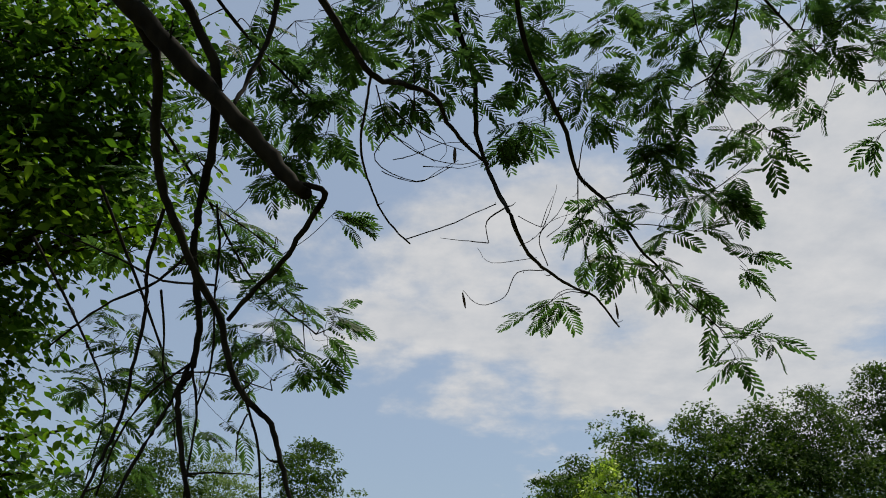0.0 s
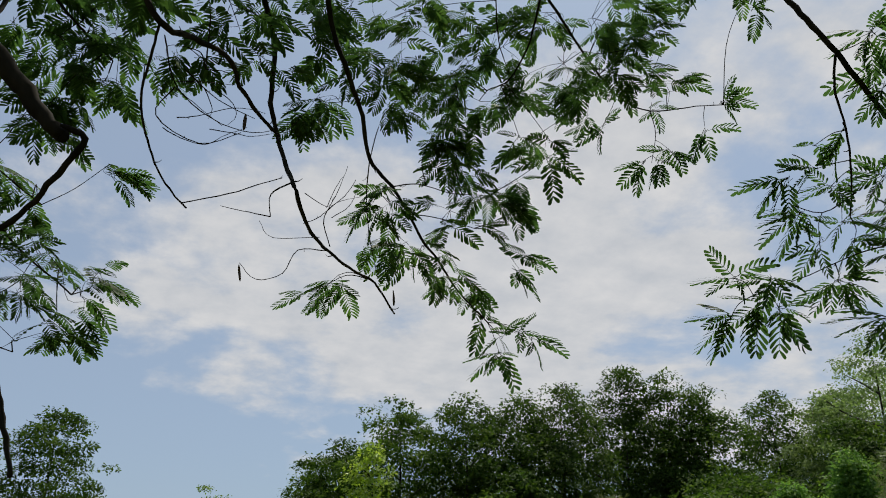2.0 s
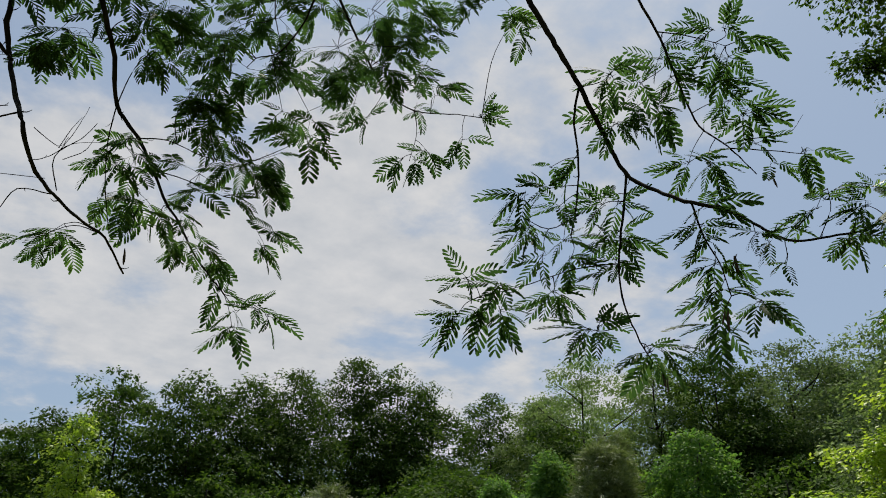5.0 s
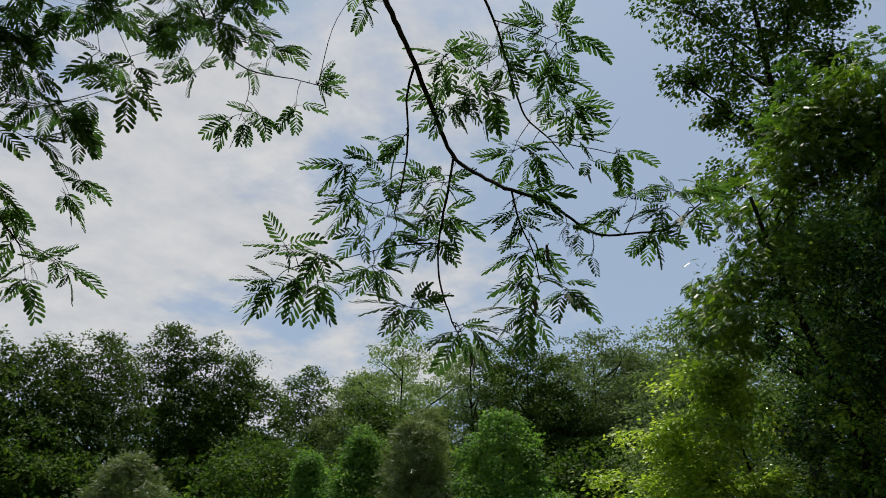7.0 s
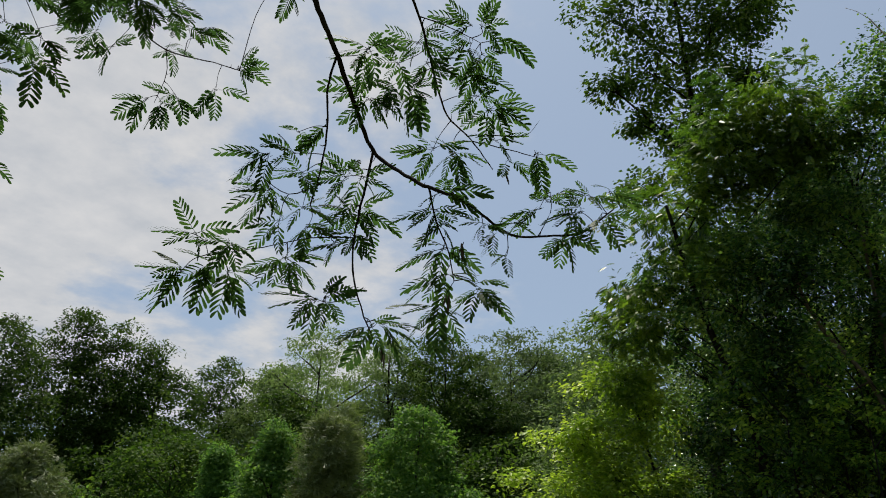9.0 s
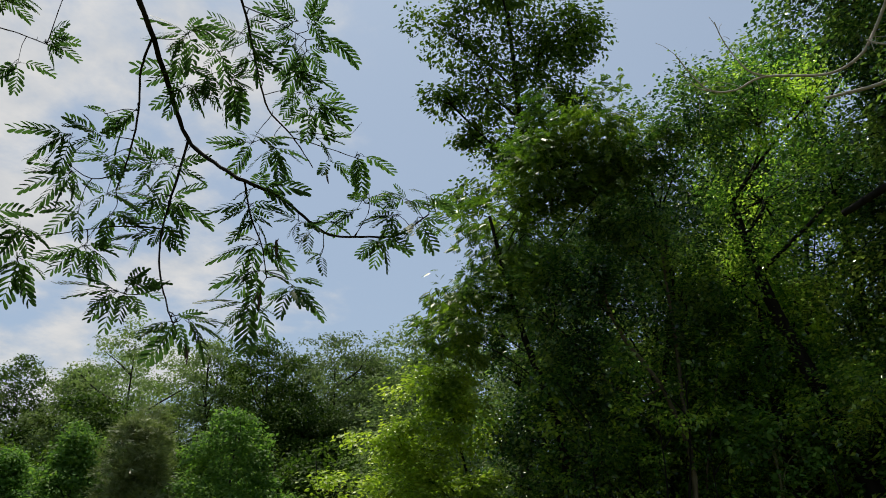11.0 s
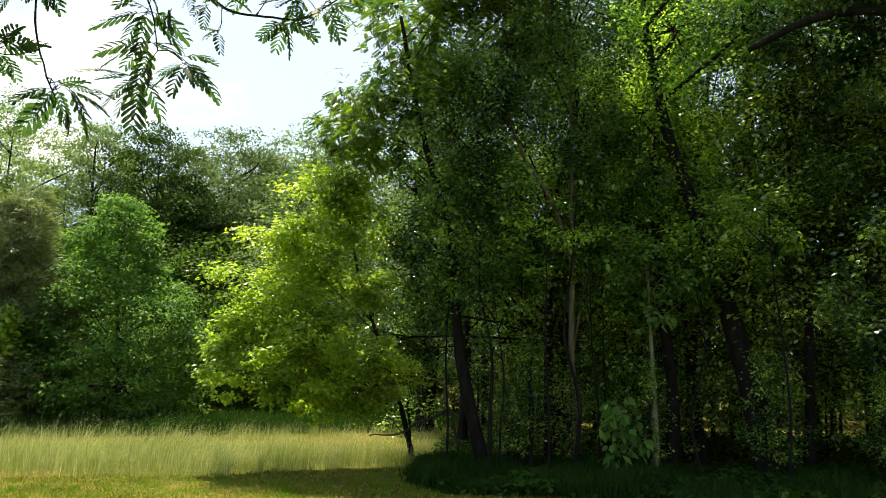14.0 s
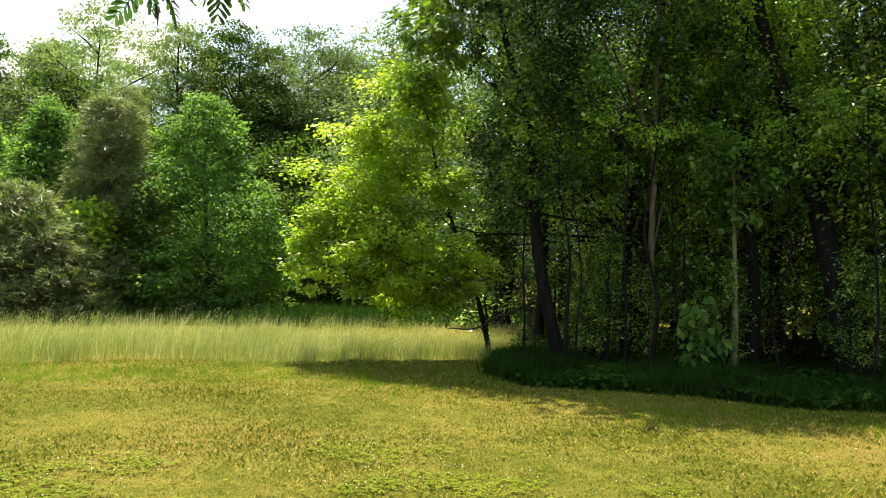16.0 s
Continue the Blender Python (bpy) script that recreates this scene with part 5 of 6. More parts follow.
def wood_tree(name, label, category, base, h, r, mat, bark, leaf, seed, shape="oval", low=0.12, puffs=270, puff=0.62, gaps=0.3, leaves=64, template=None, group="", droop=0.3, loose=0.13, lumps=0.7):
    """A tree seen from afar: trunk, limbs, and a crown of leafy puffs, domed above and hollow below, on an uneven outline."""
    rng = np.random.default_rng(seed)
    template = template or DIAMOND
    root = thing(name, base, label, category, group)
    lean = rng.normal(0, 0.02 * h, 2)
    line = smooth_line([(0, 0, -0.2), (lean[0] * 0.3, lean[1] * 0.3, h * 0.3), (*lean, h * 0.62), (*(lean * 0.6), h * 0.9)], 5)
    part("trunk", tube(line, 0.012 * h + 0.02, 0.02, 7, 0.06, rng, 0.8), bark, root, smooth=True)
    spots, shift = [], rng.uniform(0, 50, 3)
    while len(spots) < puffs:
        s, a, deep = rng.random(), rng.uniform(0, 2 * math.pi), rng.random()
        wide = outline(shape, s)
        if rng.random() > wide + 0.12:
            continue
        lump = noise.noise((1.25 * math.cos(a) * wide * r / 2 + shift[0], 1.25 * math.sin(a) * wide * r / 2 + shift[1], 0.42 * s * h + shift[2]))
        if deep < 0.75 and lump < gaps - 0.62:
            continue
        out = r * wide * (1 + lumps * lump) * (rng.uniform(0.86, 1.02) if deep < 0.75 else rng.uniform(0.25, 0.8))
        spots.append((math.cos(a) * out + lean[0] * s, math.sin(a) * out + lean[1] * s, h * (low + (1 - low) * s) * (1 + 0.10 * lump * s) - 0.5 * puff))
    spots = np.array(spots)
    for q in spots[rng.choice(puffs, 12, False)]:
        k = int(np.argmin(np.abs(line[:, 2] - max(0.15 * h, q[2] - 0.55 * np.hypot(q[0], q[1]) - 0.3))))
        part("limb", tube(smooth_line([line[k], (line[k] + q) / 2 + rng.normal(0, 0.06 * r, 3), q], 4), 0.004 * h + 0.01, 0.012, 4), bark, root, smooth=True)
    size = puff * rng.uniform(0.6, 1.35, puffs)
    pick = np.repeat(np.arange(puffs), leaves)
    n = len(pick)
    d = ball(rng, n)
    d[:, 2] = np.where(d[:, 2] < -0.35, -d[:, 2], d[:, 2])
    p = spots[pick] + d * (1, 1, 0.62) * size[pick][:, None] * rng.uniform(1 - 1.6 * loose, 1 + loose, (n, 1)) * (1 + 0.25 * np.sin(7 * d[:, :1] + pick[:, None]))
    head = d * (1, 1, 0.15) + rng.normal(0, 0.5, (n, 3))
    head[:, 2] -= droop * rng.uniform(0.2, 1.8, n)
    face = d * 1.1 + rng.normal(0, 0.34, (n, 3)) + (0, 0, 0.6)
    part("crown", scatter(template, p, turns(head, face), leaf * rng.uniform(0.6, 1.3, n)), mat, root)
    return root


# kind: name, label, leaf, leaf length, outline, lowest leaves, puffs, puff radius, gaps, leaves in a puff
KINDS = {"far": ("broadleaf_tree", "tall green broadleaf tree at the edge of the wood", FAR_LEAF, 0.19, "oval", 0.05, 400, 0.68, 0.2, 80),
         "grey": ("broadleaf_tree", "pale grey-green airy tree at the edge of the wood", GREY_LEAF, 0.17, "oval", 0.06, 380, 0.58, 0.34, 70),
         "lime": ("young_tree", "young yellow-green tree before the wood", LIME_LEAF, 0.17, "cone", 0.08, 200, 0.5, 0.2, 70),
         "sparse": ("broadleaf_tree", "tall open-crowned tree with sky showing through", GREY_LEAF, 0.17, "oval", 0.15, 330, 0.6, 0.45, 56),
         "dark": ("oak_tree", "large grey-green round-crowned oak in the wood", HAZY_OAK_LEAF, 0.185, "round", 0.12, 380, 0.74, 0.30, 76),
         "gum": ("sweetgum_tree", "bright green conical sweetgum tree standing behind tall grass", GUM_LEAF, 0.115, "cone", 0.03, 460, 0.37, 0.08, 90),
         "pine": ("pine_tree", "grey-green pine tree with feathery needles", PINE_LEAF, 0.26, "cone", 0.05, 300, 0.42, 0.25, 58)}
seed = 100
for kind, rows in (("far", FAR_TREES), ("grey", GREY_TREES), ("lime", LIME_TREES), ("sparse", SPARSE_TREES), ("dark", DARK_TREES), ("gum", GUM_TREES), ("pine", PINE_TREES)):
    name, label, mat, leaf, shape, low, puffs, puff, gaps, leaves = KINDS[kind]
    for x, y, h, r in rows:
        seed += 1
        wood_tree(name, label, "tree", (x, y, 0), h, r, mat, WOOD_BARK, leaf, seed, shape, low, int(puffs * min(1.3, max(0.5, h * r / 42)) if kind in ("far", "grey", "dark") else puffs), puff, gaps, leaves,
                  NEEDLE if kind == "pine" else DIAMOND, "trees of the wood", 0.0 if kind == "pine" else 0.3, lumps={"gum": 0.42, "pine": 0.6, "lime": 0.55}.get(kind, 0.7))

# bushes along the foot of the wood, and more trees standing behind its edge
edge_kinds = []
for k in range(4):
    h, rr = (3.6, 4.8, 5.6, 13.0)[k], (2.3, 2.5, 2.6, 3.4)[k]
    edge_kinds.append(wood_tree(*(("bush", "dense green bush at the foot of the wood", "bush") if k < 3 else ("broadleaf_tree", "tall tree standing deeper in the wood", "tree")), (0, 0, 0), h, rr,
                                (FAR_LEAF, GUM_LEAF, FAR_LEAF, HAZY_OAK_LEAF)[k], WOOD_BARK, 0.18, 510 + k, "oval", 0.04, 110 if k < 3 else 280, 0.55 if k < 3 else 0.8, 0.1, 70, None,
                                "bushes of the wood" if k < 3 else "trees of the wood"))
erng = np.random.default_rng(9)
spots = []
for i in range(30):
    az = -24 + 98 * (i + erng.uniform(-0.3, 0.3)) / 30
    spots.append((3, stand(erng, az, erng.uniform(55, 66), erng.uniform(0.85, 1.05) * (0.7 if az < 8 else 1))))
for i in range(24):
    az = 11 + 56 * (i + erng.uniform(-0.3, 0.3)) / 24
    spots.append((int(erng.integers(0, 3)), stand(erng, az, erng.uniform(39, 45), erng.uniform(1.05, 1.5))))
for i in range(22):
    spots.append((3 if i % 2 else 2, stand(erng, 63 + 70 * (i + erng.uniform(-0.3, 0.3)) / 22, erng.uniform(29, 40), erng.uniform(0.75, 0.95))))
# a nearer row, added in place of the dark shade under the front trees
for i in range(14):
    spots.append((2 * (i % 2), stand(erng, 40 + 36 * (i + erng.uniform(-0.3, 0.3)) / 14, erng.uniform(27, 31), erng.uniform(0.5, 0.75))))
strew(edge_kinds, spots)

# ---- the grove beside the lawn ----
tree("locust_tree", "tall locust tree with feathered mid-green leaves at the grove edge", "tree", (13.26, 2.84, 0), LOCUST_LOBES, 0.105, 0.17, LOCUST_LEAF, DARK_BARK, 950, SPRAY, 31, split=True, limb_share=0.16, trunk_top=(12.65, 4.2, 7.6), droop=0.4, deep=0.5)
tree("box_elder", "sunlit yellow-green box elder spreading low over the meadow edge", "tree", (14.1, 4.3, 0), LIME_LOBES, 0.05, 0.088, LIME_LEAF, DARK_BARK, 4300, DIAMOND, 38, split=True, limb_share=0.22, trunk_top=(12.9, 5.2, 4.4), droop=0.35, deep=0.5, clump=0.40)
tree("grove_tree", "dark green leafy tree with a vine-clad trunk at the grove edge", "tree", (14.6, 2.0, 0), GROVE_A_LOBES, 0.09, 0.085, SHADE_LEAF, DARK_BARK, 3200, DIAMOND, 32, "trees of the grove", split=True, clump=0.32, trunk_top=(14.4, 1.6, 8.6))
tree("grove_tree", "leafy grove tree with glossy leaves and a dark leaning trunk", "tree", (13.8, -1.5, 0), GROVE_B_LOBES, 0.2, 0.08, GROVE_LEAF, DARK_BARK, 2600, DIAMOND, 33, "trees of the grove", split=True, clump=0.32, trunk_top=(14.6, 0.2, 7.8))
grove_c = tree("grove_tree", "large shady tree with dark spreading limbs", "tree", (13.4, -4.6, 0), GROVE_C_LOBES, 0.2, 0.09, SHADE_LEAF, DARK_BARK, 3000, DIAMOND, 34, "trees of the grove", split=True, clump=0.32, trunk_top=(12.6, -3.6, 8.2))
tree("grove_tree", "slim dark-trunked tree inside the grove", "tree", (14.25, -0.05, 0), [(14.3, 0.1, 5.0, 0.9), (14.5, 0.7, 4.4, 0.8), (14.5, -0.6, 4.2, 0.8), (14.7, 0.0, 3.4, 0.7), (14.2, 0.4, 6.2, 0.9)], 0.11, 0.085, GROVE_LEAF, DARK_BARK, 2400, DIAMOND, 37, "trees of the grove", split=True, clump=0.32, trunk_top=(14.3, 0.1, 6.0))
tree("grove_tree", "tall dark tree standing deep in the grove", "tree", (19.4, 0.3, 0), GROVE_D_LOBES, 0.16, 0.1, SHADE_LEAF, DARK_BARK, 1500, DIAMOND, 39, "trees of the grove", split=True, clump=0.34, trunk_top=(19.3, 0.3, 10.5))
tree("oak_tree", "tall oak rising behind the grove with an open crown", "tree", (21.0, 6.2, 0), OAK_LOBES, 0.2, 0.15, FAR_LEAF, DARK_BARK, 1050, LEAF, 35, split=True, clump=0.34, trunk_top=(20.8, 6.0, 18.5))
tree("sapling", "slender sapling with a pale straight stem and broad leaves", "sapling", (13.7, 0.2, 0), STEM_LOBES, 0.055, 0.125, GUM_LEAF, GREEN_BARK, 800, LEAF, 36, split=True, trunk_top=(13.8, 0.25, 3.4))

# understorey: a few kinds, copied through the depth of the grove
shrubs = []
for k in range(4):
    trng = np.random.default_rng(300 + k)
    h = (3.2, 4.6, 6.2, 11.0)[k]
    lobes = wild_lobes(trng, (0, 0, 0), h, h * 0.26 if k < 3 else 2.4, 0.18, 9 if k < 3 else 18, 0.1, 0.55 if k < 3 else 0.45)
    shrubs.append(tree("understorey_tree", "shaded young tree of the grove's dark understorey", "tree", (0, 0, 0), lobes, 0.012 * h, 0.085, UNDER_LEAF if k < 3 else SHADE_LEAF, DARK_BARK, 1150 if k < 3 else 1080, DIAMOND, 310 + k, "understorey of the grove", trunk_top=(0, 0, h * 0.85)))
grng = np.random.default_rng(7)
spots = []
while len(spots) < 44:
    az, d = radians(grng.uniform(71, 128)), grng.uniform(15.0, 26)
    x, y = d * math.sin(az), d * math.cos(az)
    if y > 4.6 or all(math.hypot(x - a, y - b) > 1.25 for a, b in spots) is False:
        continue
    spots.append((x, y))
backs = [(3, stand(grng, 77 + 6.2 * k + grng.uniform(-1, 1), grng.uniform(17.5, 20.5), (0.92 if k < 3 else 1.15) * grng.uniform(0.95, 1.05))) for k in range(8)]
lows = [(0, stand(grng, grng.uniform(77, 108), grng.uniform(13.2, 15.0), grng.uniform(0.4, 0.75))) for _ in range(14)]
lows += [(1 + k % 2, stand(grng, 79 + 34 * (k + grng.uniform(-0.35, 0.35)) / 9, grng.uniform(14.4, 15.8), grng.uniform(0.8, 1.25))) for k in range(9)]
lows += [(1, stand(grng, 76 + 44 * (k + grng.uniform(-0.3, 0.3)) / 11, grng.uniform(21, 26), grng.uniform(0.75, 1.1))) for k in range(11)]
lows += [(3, stand(grng, 74 + 48 * (k + grng.uniform(-0.3, 0.3)) / 14, grng.uniform(21, 25), grng.uniform(1.0, 1.25))) for k in range(14)]
strew(shrubs, backs + lows + [(i % 3, Matrix.Translation((x, y, 0)) @ Matrix.Rotation(grng.uniform(0, 6.28), 4, "Z") @ Matrix.Scale(grng.uniform(0.8, 1.1) * (1.15 if math.hypot(x, y) > 18.5 else 0.8), 4)) for i, (x, y) in enumerate(spots)])

# ---- meadow, lawn and ground cover ----
def blade_clump(rng, n, h, w, spread, head=False, wind=0.0):
    pieces = []
    for _ in range(n):
        a, b = rng.uniform(0, 2 * math.pi, 2)
        hh, lean = h * rng.uniform(0.6, 1.1), rng.uniform(0.15, 0.75)
        o = np.array([rng.normal(0, spread), rng.normal(0, spread), 0])
        d, x = np.array([math.cos(a), math.sin(a), 0]), np.array([math.cos(b), math.sin(b), 0]) * w
        d = d + np.array([0.35, -0.95, 0]) * wind      # the breeze bows the tall stalks one way
        p1, p2 = o + d * lean * hh * 0.25 + (0, 0, hh * 0.6), o + d * lean * hh * 0.8 + (0, 0, hh)
        pieces.append((np.array([o + x, o - x, p1 + x * 0.8, p1 - x * 0.8, p2]), np.array([(0, 1, 2), (1, 3, 2), (2, 3, 4)])))
        if head:
            q = (d * 0.8 + np.array([0, 0, 0.5])) * hh * 0.2
            pieces.append((np.array([p2 - q * 0.4 - x * 0.6, p2 - q * 0.4 + x * 0.6, p2 + q * 0.4 + x * 1.0, p2 + q]), np.array([(0, 1, 2), (0, 2, 3)])))
    return joined(pieces)


def sow(rng, n, inside, box, clumps, size, name, label, mat, category="grass", spin=6.28, vary=(0.7, 1.2)):
    """Clumps strewn over the part of a box for which inside(x, y) gives a chance above a random number."""
    x, y = rng.uniform(box[0], box[1], n), rng.uniform(box[2], box[3], n)
    keep = inside(x, y) > rng.random(n)
    x, y = x[keep], y[keep]
    a = rng.uniform(-0.5, 0.5, len(x)) * spin
    z = np.zeros(len(x))
    rot = np.stack([np.stack([np.cos(a), -np.sin(a), z], 1), np.stack([np.sin(a), np.cos(a), z], 1), np.stack([z, z, z + 1], 1)], 1)
    p = np.stack([x, y, rise(x, y) - 0.005], 1)
    s = size(x, y) * rng.uniform(*vary, len(x))
    kind = rng.integers(0, len(clumps), len(x))
    geo = joined([scatter(clumps[k], p[kind == k], rot[kind == k], s[kind == k]) for k in range(len(clumps))])
    return tagged(new(name, make_mesh(name, *geo, mat)), label, category, kind="stuff")


def edge_of_hay(x, y):
    """Metres beyond the mown edge, measured away from the camera."""
    return 0.80 * x + 0.60 * y - 13.1 + 0.25 * np.sin(1.3 * (0.6 * x - 0.8 * y))


def in_bed(x, y):
    """1 inside the ivy bed under the grove."""
    front = 10.95 + 0.10 * np.sin(1.9 * y) + 0.40 * np.maximum(0, -0.6 - y) + 0.9 * np.maximum(0, y - 2.8)
    return ((x > front) & (y < 3.5 + 0.2 * (x - 11)) & (x < 30)).astype(float)


hrng = np.random.default_rng(51)
HAY = [blade_clump(hrng, 6, 0.78, 0.0062, 0.08, True, 0.5) for _ in range(5)]


def hay_here(x, y):
    e = edge_of_hay(x, y)
    return np.where((e > 0) & (e < 8.0 + 0.5 * np.sin(x)) & (in_bed(x, y) < 0.5), np.where(e < 2, 1.0, np.where(e < 5, 0.75, 0.5)), 0.0)


sow(hrng, 52000, hay_here, (3, 24, 0, 22), HAY, lambda x, y: 0.40 + 0.13 * np.clip((y - 5) / 8, 0, 1) + 0.06 * np.sin(1.1 * x + 0.7 * y) + 0.05 * np.sin(3.1 * x - 2.3 * y) - 0.045 * np.clip(edge_of_hay(x, y), 0, 5), "meadow_grass", "tall pale green and straw-coloured meadow grass in seed", HAY_GRASS, spin=1.2, vary=(0.5, 1.25))
STALKS = [blade_clump(hrng, 2, 0.95, 0.0034, 0.06, True, 1.0) for _ in range(4)]
sow(hrng, 15000, hay_here, (3, 24, 0, 22), STALKS, lambda x, y: 0.50 + 0.2 * np.clip((y - 5) / 8, 0, 1) + 0.08 * np.sin(1.1 * x + 0.7 * y) - 0.05 * np.clip(edge_of_hay(x, y), 0, 5), "seed_stalks", "tall thin pale seed stalks above the meadow", HAY_STALK, spin=0.9, vary=(0.55, 1.3))
# added dark blades in place of the shade at the foot of the trees
SHADE_BLADES = [blade_clump(hrng, 7, 0.52, 0.014, 0.12) for _ in range(4)]
sow(hrng, 45000, lambda x, y: np.where((edge_of_hay(x, y) > 7.6) & (edge_of_hay(x, y) < 13) & (in_bed(x, y) < 0.5), np.clip(1.3 - 0.06 * edge_of_hay(x, y), 0.3, 1), 0.0), (6, 34, 2, 34), SHADE_BLADES, lambda x, y: 0.75 + 0.15 * np.sin(0.8 * x + 1.7 * y), "undergrowth", "dark green weeds and brambles between meadow and wood", IVY_AND_SHADE_LEAF, "undergrowth")


def turf(rng, n, ln, w, spread):
    """Short cut blades that lie all ways."""
    a = rng.uniform(0, 2 * math.pi, n)
    p = np.stack([rng.normal(0, spread, n), rng.normal(0, spread, n), np.zeros(n)], 1)
    head = np.stack([np.cos(a), np.sin(a), rng.uniform(0.25, 1.6, n)], 1)
    return scatter(diamond_template(w, 0.3), p, turns(head, rng.normal(0, 0.6, (n, 3)) + (0, 0, 1)), ln * rng.uniform(0.5, 1.2, n))


LAWN = [turf(hrng, 10, 0.045, 0.30, 0.07) for _ in range(6)]


def lawn_here(x, y):
    return np.where((edge_of_hay(x, y) < 0.1) & (in_bed(x, y) < 0.5) & (np.hypot(x, y) > 4.5), 1.0, 0.0) * np.clip(9.5 / np.hypot(x, y), 0.3, 1)


sow(hrng, 44000, lawn_here, (3, 16, -5, 13), LAWN, lambda x, y: 0.85 + 0.3 * np.sin(1.7 * x) * np.sin(1.3 * y), "lawn_grass", "short mown lawn grass, green and straw-coloured", MOWN_GRASS, vary=(0.5, 1.3))


# greener verge; before the grove its green also imitates the shaded lawn
GREEN = [blade_clump(hrng, 8, 0.06, 0.0024, 0.035) for _ in range(4)]
sow(hrng, 44000, lambda x, y: lawn_here(x, y) * np.clip(np.maximum(edge_of_hay(x, y) + 2.6, x - 9.0 + 0.4 * np.sin(2 * y)), 0, 1) * (0.5 + 0.25 * np.sin(1.5 * x + y)), (4, 16, -6, 13), GREEN, lambda x, y: 1.0 + 0 * x, "verge_grass", "greener mown grass beside the meadow and the grove", CLOVER_GREEN)


CLOVER_SPOTS = ((4.5, 4.5, 0.7), (5.0, 4.4, 0.5), (6.4, 3.0, 0.5), (5.8, 2.3, 0.5), (5.8, 1.7, 0.4), (6.9, 2.5, 0.3), (6.3, 0.5, 0.3))


def patches(x, y, edge):
    """1 in the clover patches, with ragged edges."""
    v = np.array([noise.noise((a * 1.6, b * 1.6, 3.3)) for a, b in zip(x, y)])
    d = np.min([np.hypot(x - cx, y - cy) / r for cx, cy, r in CLOVER_SPOTS], axis=0)
    return np.clip((edge - d + 0.9 * v) * 2.5, 0.02, 1)


CLOVER = [joined([scatter(leaf_template(0.9, 0.1, 0.05), np.array([(0, 0, 0.03), (0.02, 0.01, 0.025), (-0.015, 0.02, 0.035)]).repeat(3, 0), leaf_pose(np.random.default_rng(k), 9, None, 0.1, 0.8), np.full(9, 0.017))]) for k in range(3)]
sow(hrng, 46000, lambda x, y: lawn_here(x, y) * patches(x, y, 1.0) * (np.hypot(x, y) < 10), (3, 11, -3, 9), CLOVER, lambda x, y: 1.0 + 0 * x, "clover", "patches of low green clover in the lawn", CLOVER_LEAF, "clover")
bm = bmesh.new()
bmesh.ops.create_icosphere(bm, subdivisions=1, radius=0.0055)
bmesh.ops.translate(bm, verts=bm.verts, vec=(0, 0, 0.075))
BLOOM = [(np.array([v.co for v in bm.verts]), np.array([[v.index for v in f.verts] for f in bm.faces]))]
bm.free()
sow(hrng, 5200, lambda x, y: lawn_here(x, y) * (0.06 + 0.8 * patches(x, y, 1.3)), (3, 13, -4, 10), BLOOM, lambda x, y: 1.0 + 0 * x, "clover_flowers", "small round white clover flower heads", CLOVER_WHITE, "flowers")


def bed_cover(n, name, label, mat):
    x, y = np.where(hrng.random(n) < 0.6, hrng.uniform(10.5, 14, n), hrng.uniform(11, 24, n)), hrng.uniform(-9, 7, n)
    keep = in_bed(x, y) > 0.5
    x, y = x[keep], y[keep]
    h = 0.14 + 0.04 * np.sin(2.1 * x + 1.3 * y) + 0.05 * np.sin(3.7 * y - x)
    p = np.stack([x, y, hrng.uniform(0, 1, len(x)) ** 0.6 * np.maximum(h, 0.08) + 0.02], 1)
    geo = scatter(LEAF, p, leaf_pose(hrng, len(x), None, 0.3, 0.6), hrng.uniform(0.07, 0.15, len(x)))
    return tagged(new(name, make_mesh(name, *geo, mat)), label, "ground cover", kind="stuff")


RANK = [blade_clump(hrng, 9, 0.25, 0.006, 0.06) for _ in range(4)]
sow(hrng, 9000, lambda x, y: in_bed(x, y) * (x < 14.5), (10.5, 14.5, -9, 4.5), RANK, lambda x, y: 0.95 + 0.2 * np.sin(2.3 * y) + 0.12 * np.sin(5.1 * y + 2 * x), "rank_grass", "dark rank grass along the shaded edge of the grove", IVY_AND_SHADE_LEAF)
bed_cover(50000, "ivy_cover", "dark green ivy and weeds covering the ground under the trees", IVY_AND_SHADE_LEAF)

# ---- finer things of the grove ----
dead_branch = thing("dead_branch", (10.2, -3.4, 8.6), "bare pale grey dead branch sticking out of the grove", "branch")
drng = np.random.default_rng(77)


def dead(r0, r1, *points):
    line = smooth_line(points, 4) - np.array((10.2, -3.4, 8.6))
    pieces = [tube(line, r0, r1, 6, 0.08, drng)]
    for _ in range(5):
        k = int(drng.integers(2, len(line)))
        d = drng.normal(0, 1, 3) * (0.4, 1, 0.8)
        d /= np.linalg.norm(d)
        ln = drng.uniform(0.1, 0.4)
        pieces.append(tube(smooth_line([line[k], line[k] + d * ln * 0.5 + (0, 0, 0.03), line[k] + d * ln], 3), r1 * 0.5, 0.003, 4))
    part("branch", joined(pieces), PALE_BARK, dead_branch, smooth=True)


# bare pale branch before the grove
dead(0.05, 0.02, (10.23, -3.45, 8.63), (10.51, -3.04, 8.22), (10.72, -2.70, 7.82), (10.82, -2.37, 7.57), (10.94, -1.96, 7.49), (10.93, -1.29, 7.46))
dead(0.025, 0.008, (10.43, -2.40, 8.75), (10.75, -2.04, 8.19), (10.85, -1.79, 7.91), (10.95, -1.37, 7.83), (10.82, -0.61, 7.95), (10.79, -0.21, 7.83), (10.75, 0.11, 7.89), (10.61, 0.30, 8.09), (10.41, 0.48, 8.40))
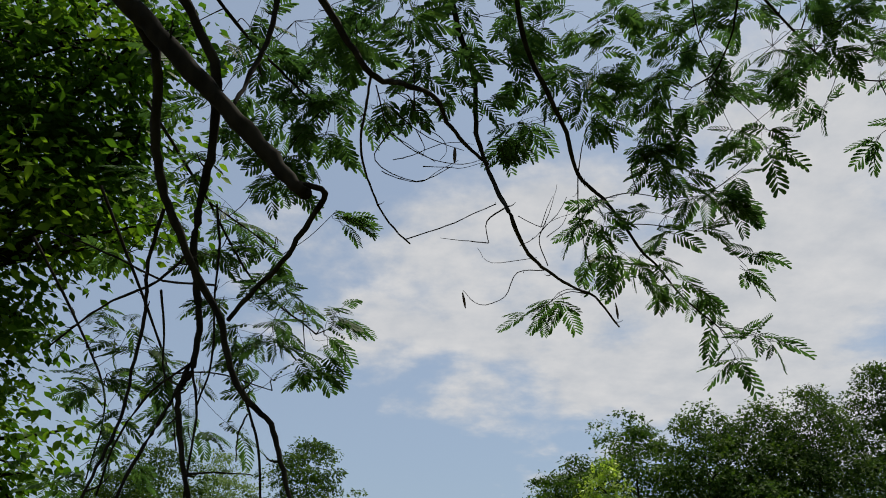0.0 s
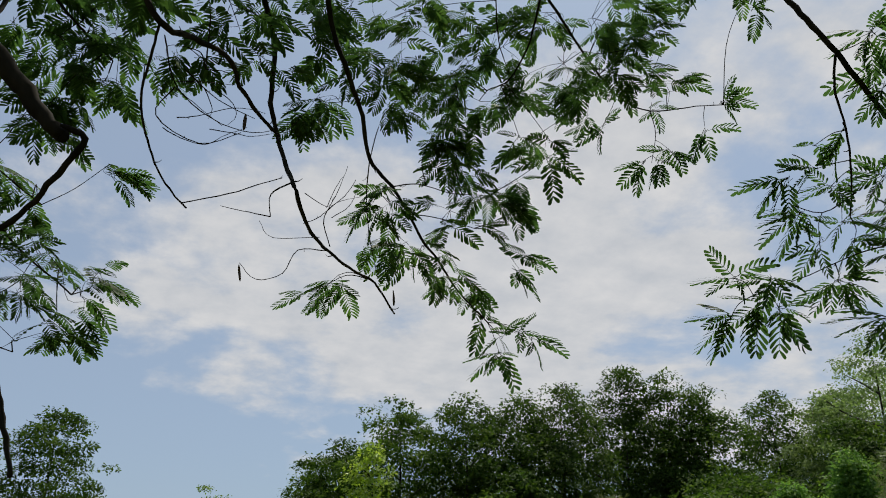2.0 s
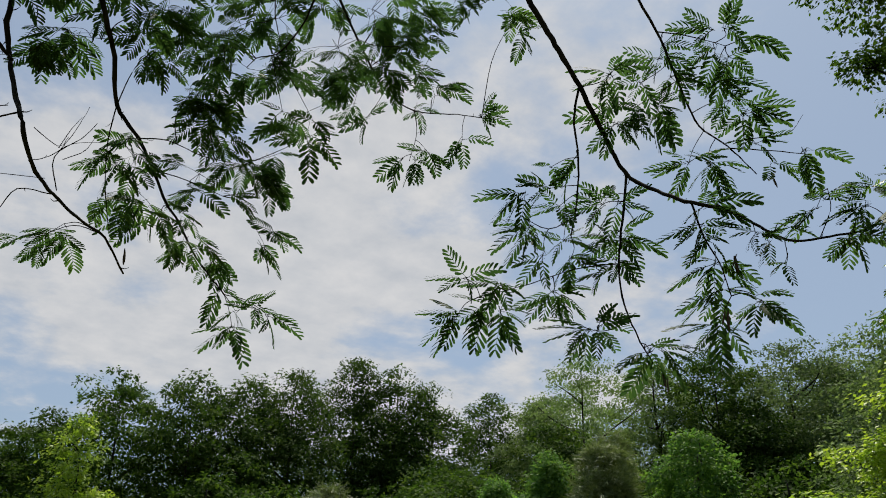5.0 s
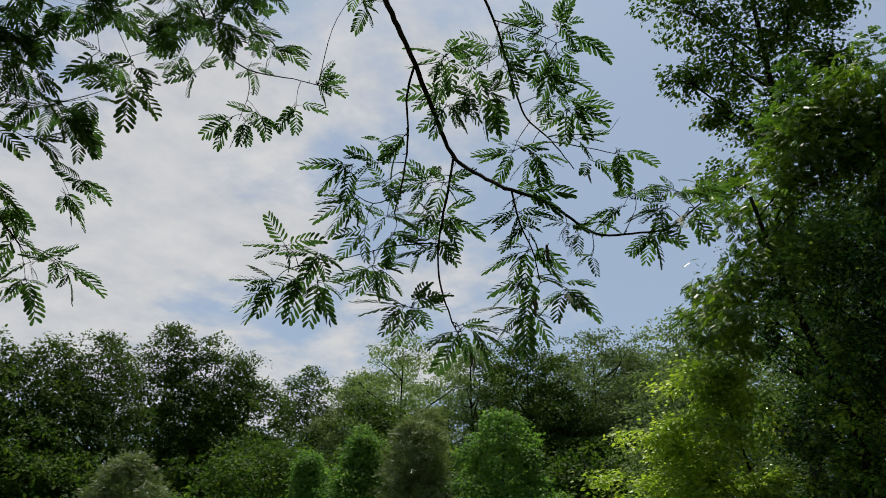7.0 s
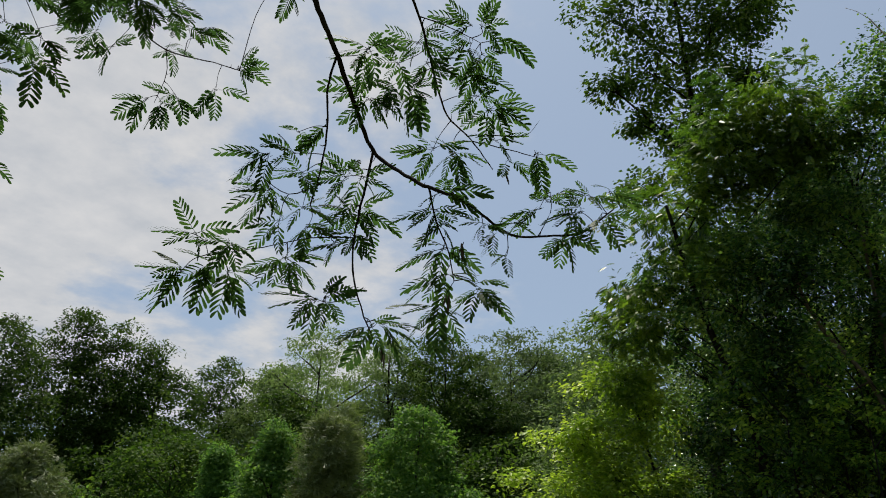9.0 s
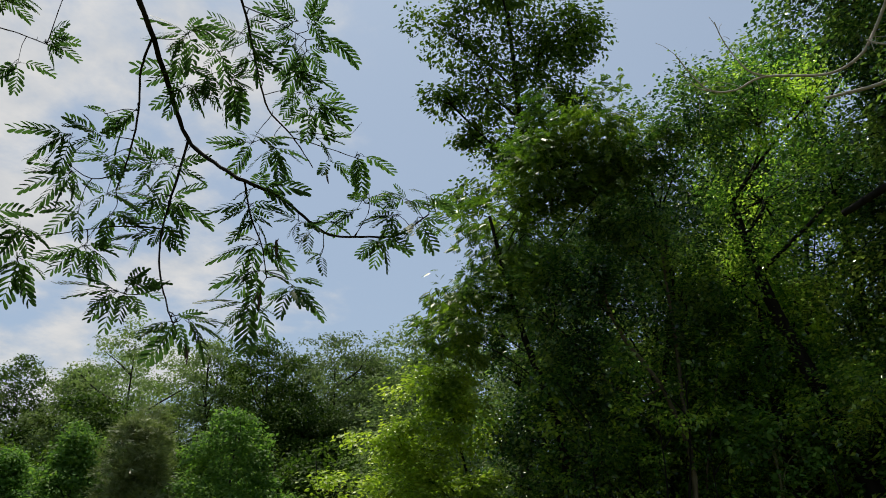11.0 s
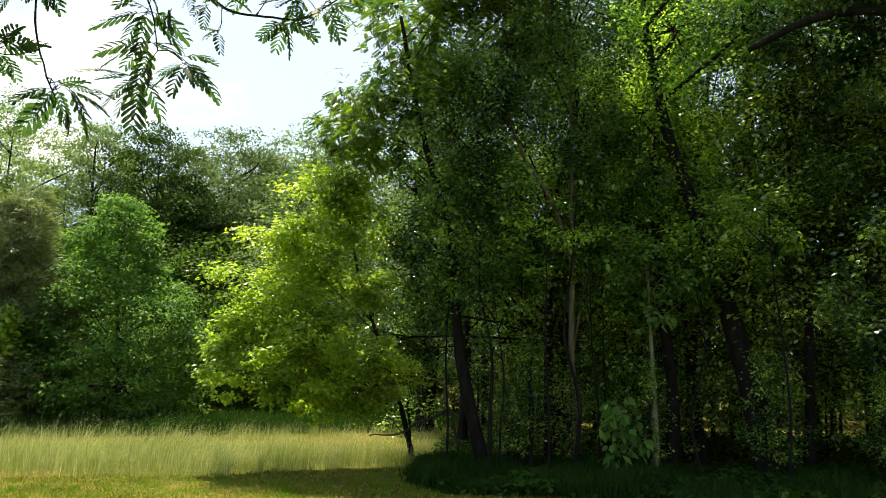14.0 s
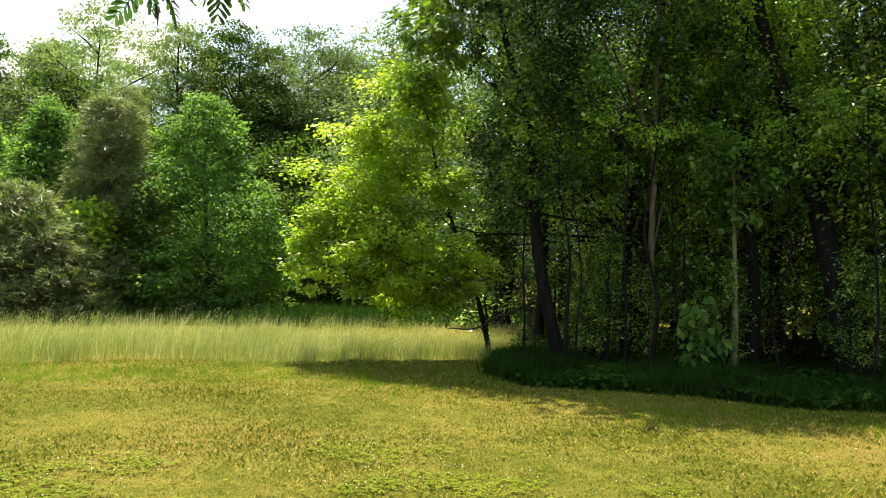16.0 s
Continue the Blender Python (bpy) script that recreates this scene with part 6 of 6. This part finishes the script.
dead(0.015, 0.006, (10.83, -0.65, 7.94), (10.74, -0.40, 8.09), (10.52, -0.19, 8.45), (10.33, -0.11, 8.71))
dead(0.022, 0.01, (10.64, -2.90, 8.07), (10.74, -2.50, 7.87), (10.76, -2.13, 7.95), (10.73, -1.91, 8.07))
dead(0.012, 0.004, (10.77, -2.43, 7.63), (10.67, -2.34, 7.85), (10.57, -2.30, 8.02))
dead(0.01, 0.004, (10.75, 0.11, 7.89), (10.70, 0.26, 7.95), (10.58, 0.43, 8.14))
limb_line = smooth_line([(11.9, -4.6, 5.2), (11.7, -3.6, 6.1), (11.7, -2.9, 6.45), (11.9, -2.1, 6.5), (12.3, -1.3, 6.3)], 6) - np.array(grove_c.location)
part("limb", tube(limb_line, 0.1, 0.05, 8, 0.06, drng), DARK_BARK, grove_c, smooth=True)
for k, (x, y, h) in enumerate((
    (12.92, 3.39, 2.5),
    (12.89, 2.69, 2.9),
    (13.01, 2.55, 2.1),
    (12.64, 1.72, 3.2),
    (13.10, 1.41, 3.6),
    (13.35, 1.08, 2.8),
    (14.17, 0.98, 2.2),
    (13.37, 2.24, 2.5),
    (13.40, -0.49, 3.0),
    (12.92, -1.63, 3.1),
)):
    top = np.array((x + drng.uniform(-0.3, 0.3), y + drng.uniform(-0.1, 0.3), h + 1.2))
    lobes = [(*(top + drng.normal(0, 0.25, 3)), 0.45), (*(top + (0.1, -0.3, -0.7)), 0.4), (*(top + (-0.1, 0.35, -0.5)), 0.38), (*(top + (0.2, 0.1, -1.2)), 0.3)]
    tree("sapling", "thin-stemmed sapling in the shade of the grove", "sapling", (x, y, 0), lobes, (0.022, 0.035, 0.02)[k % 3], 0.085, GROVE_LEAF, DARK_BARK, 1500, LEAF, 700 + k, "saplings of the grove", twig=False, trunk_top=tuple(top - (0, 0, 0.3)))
# forked brown stems before the dark of the grove
FORK_AT = np.array((13.65, 1.47, 0.0))
forked = thing("forked_tree", tuple(FORK_AT), "slender forked tree with brown bare stems", "tree", "trees of the grove")
frng = np.random.default_rng(61)
for name, pts, r0, r1 in (
    ("trunk", ((13.65, 1.47, -0.05), (13.60, 1.48, 1.89), (13.56, 1.46, 3.44)), 0.055, 0.045),
    ("limb", ((13.57, 1.46, 3.39), (13.42, 1.75, 4.39), (13.19, 2.28, 5.37), (13.07, 2.51, 6.50)), 0.042, 0.025),
    ("limb", ((13.57, 1.46, 3.39), (13.73, 1.46, 5.04), (13.79, 1.46, 6.83)), 0.038, 0.022),
    ("limb", ((13.60, 1.48, 1.80), (13.86, 1.29, 3.01), (14.07, 0.89, 4.71)), 0.022, 0.012),
    ("limb", ((13.42, 1.75, 4.34), (13.08, 2.10, 4.20), (12.77, 2.58, 4.52)), 0.016, 0.008),
):
    part(name, tube(smooth_line(pts, 6) + frng.normal(0, 0.008, (6 * (len(pts) - 1) + 1, 3)) - FORK_AT, r0, r1, 7, 0.06, frng), STEM_BARK, forked, smooth=True)
sprays = ((13.07, 2.51, 6.50), (13.79, 1.46, 6.83), (14.06, 0.93, 4.61), (12.79, 2.54, 4.52))
leaves = []
for p in sprays:
    n = 420
    q = np.array(p) - FORK_AT + np.clip(frng.normal(0, 0.32, (n, 3)), -0.6, 0.6)
    leaves.append(scatter(DIAMOND, q, leaf_pose(frng, n, None, 0.4), 0.085 * frng.uniform(0.6, 1.2, n)))
part("crown", joined(leaves), GROVE_LEAF, forked)
# broad-leaved weed at the foot of the pale sapling
tree("pokeweed", "large-leaved green weed at the edge of the grove", "weed", (13.0, 0.65, 0), [(13.0, 0.65, 1.0, 0.3), (13.0, 0.8, 0.75, 0.25), (13.0, 0.45, 0.6, 0.25), (13.0, 0.7, 0.4, 0.25)], 0.02, 0.17, GUM_LEAF, GREEN_BARK, 700, LEAF, 740, trunk_top=(13.0, 0.65, 1.1), droop=1.0)
# low dead boughs under the locust tree
bough = thing("fallen_bough", (13.9, 4.2, 0.5), "crooked fallen bough with bare twigs under the locust tree", "branch")
for pts, r in ((((13.9, 3.6, 0.95), (13.8, 4.1, 0.75), (13.8, 4.5, 0.55), (13.7, 5.0, 0.5)), 0.035), (((14.0, 4.4, 1.9), (13.8, 5.0, 1.6), (13.5, 5.5, 1.0)), 0.02), (((14.1, 4.2, 1.5), (13.7, 5.2, 1.75), (13.4, 5.9, 1.7)), 0.018), (((14.2, 4.5, 0.45), (14.0, 4.9, 0.9), (13.8, 5.6, 1.0)), 0.014),
               (((13.9, 3.6, 0.95), (13.9, 3.5, 0.5), (13.8, 3.3, -0.05)), 0.035)):
    part("branch", tube(smooth_line(pts, 5) + drng.normal(0, 0.012, (5 * (len(pts) - 1) + 1, 3)) - (13.9, 4.2, 0.5), r, r * 0.3, 6, 0.08, drng), WOOD_BARK, bough, smooth=True)
# brown pods of the silk tree
bm = bmesh.new()
bmesh.ops.create_uvsphere(bm, u_segments=8, v_segments=6, radius=1)
for v in bm.verts:
    v.co = (v.co.x * 0.009, v.co.y * 0.004, v.co.z * 0.045 - 0.045)
pod_mesh = bpy.data.meshes.new("pod")
bm.to_mesh(pod_mesh)
bm.free()
pod_mesh.materials.append(POD_BROWN)
for x, y, z in (
    (3.54, 2.21, 3.36),
    (3.57, 2.33, 3.10),
    (1.08, 4.53, 3.60),
    (0.13, 3.87, 3.37),
    (3.55, 2.20, 3.37),
    (3.59, 2.33, 3.09),
    (3.30, 2.53, 2.75),
    (3.84, 2.10, 3.89),
    (3.58, 2.32, 3.10),
    (3.55, 2.21, 3.35),
    (3.37, 2.61, 2.81),
    (0.07, 3.25, 3.86),
    (1.08, 4.51, 3.57),
):
    ob = new("pod", pod_mesh)
    ob.parent = silk
    ob.matrix_basis = Matrix.Translation(np.array((x, y, z)) - silk_at) @ Matrix.Rotation(drng.uniform(0, 3), 4, "Z") @ Matrix.Rotation(drng.uniform(-0.4, 0.4), 4, "X")
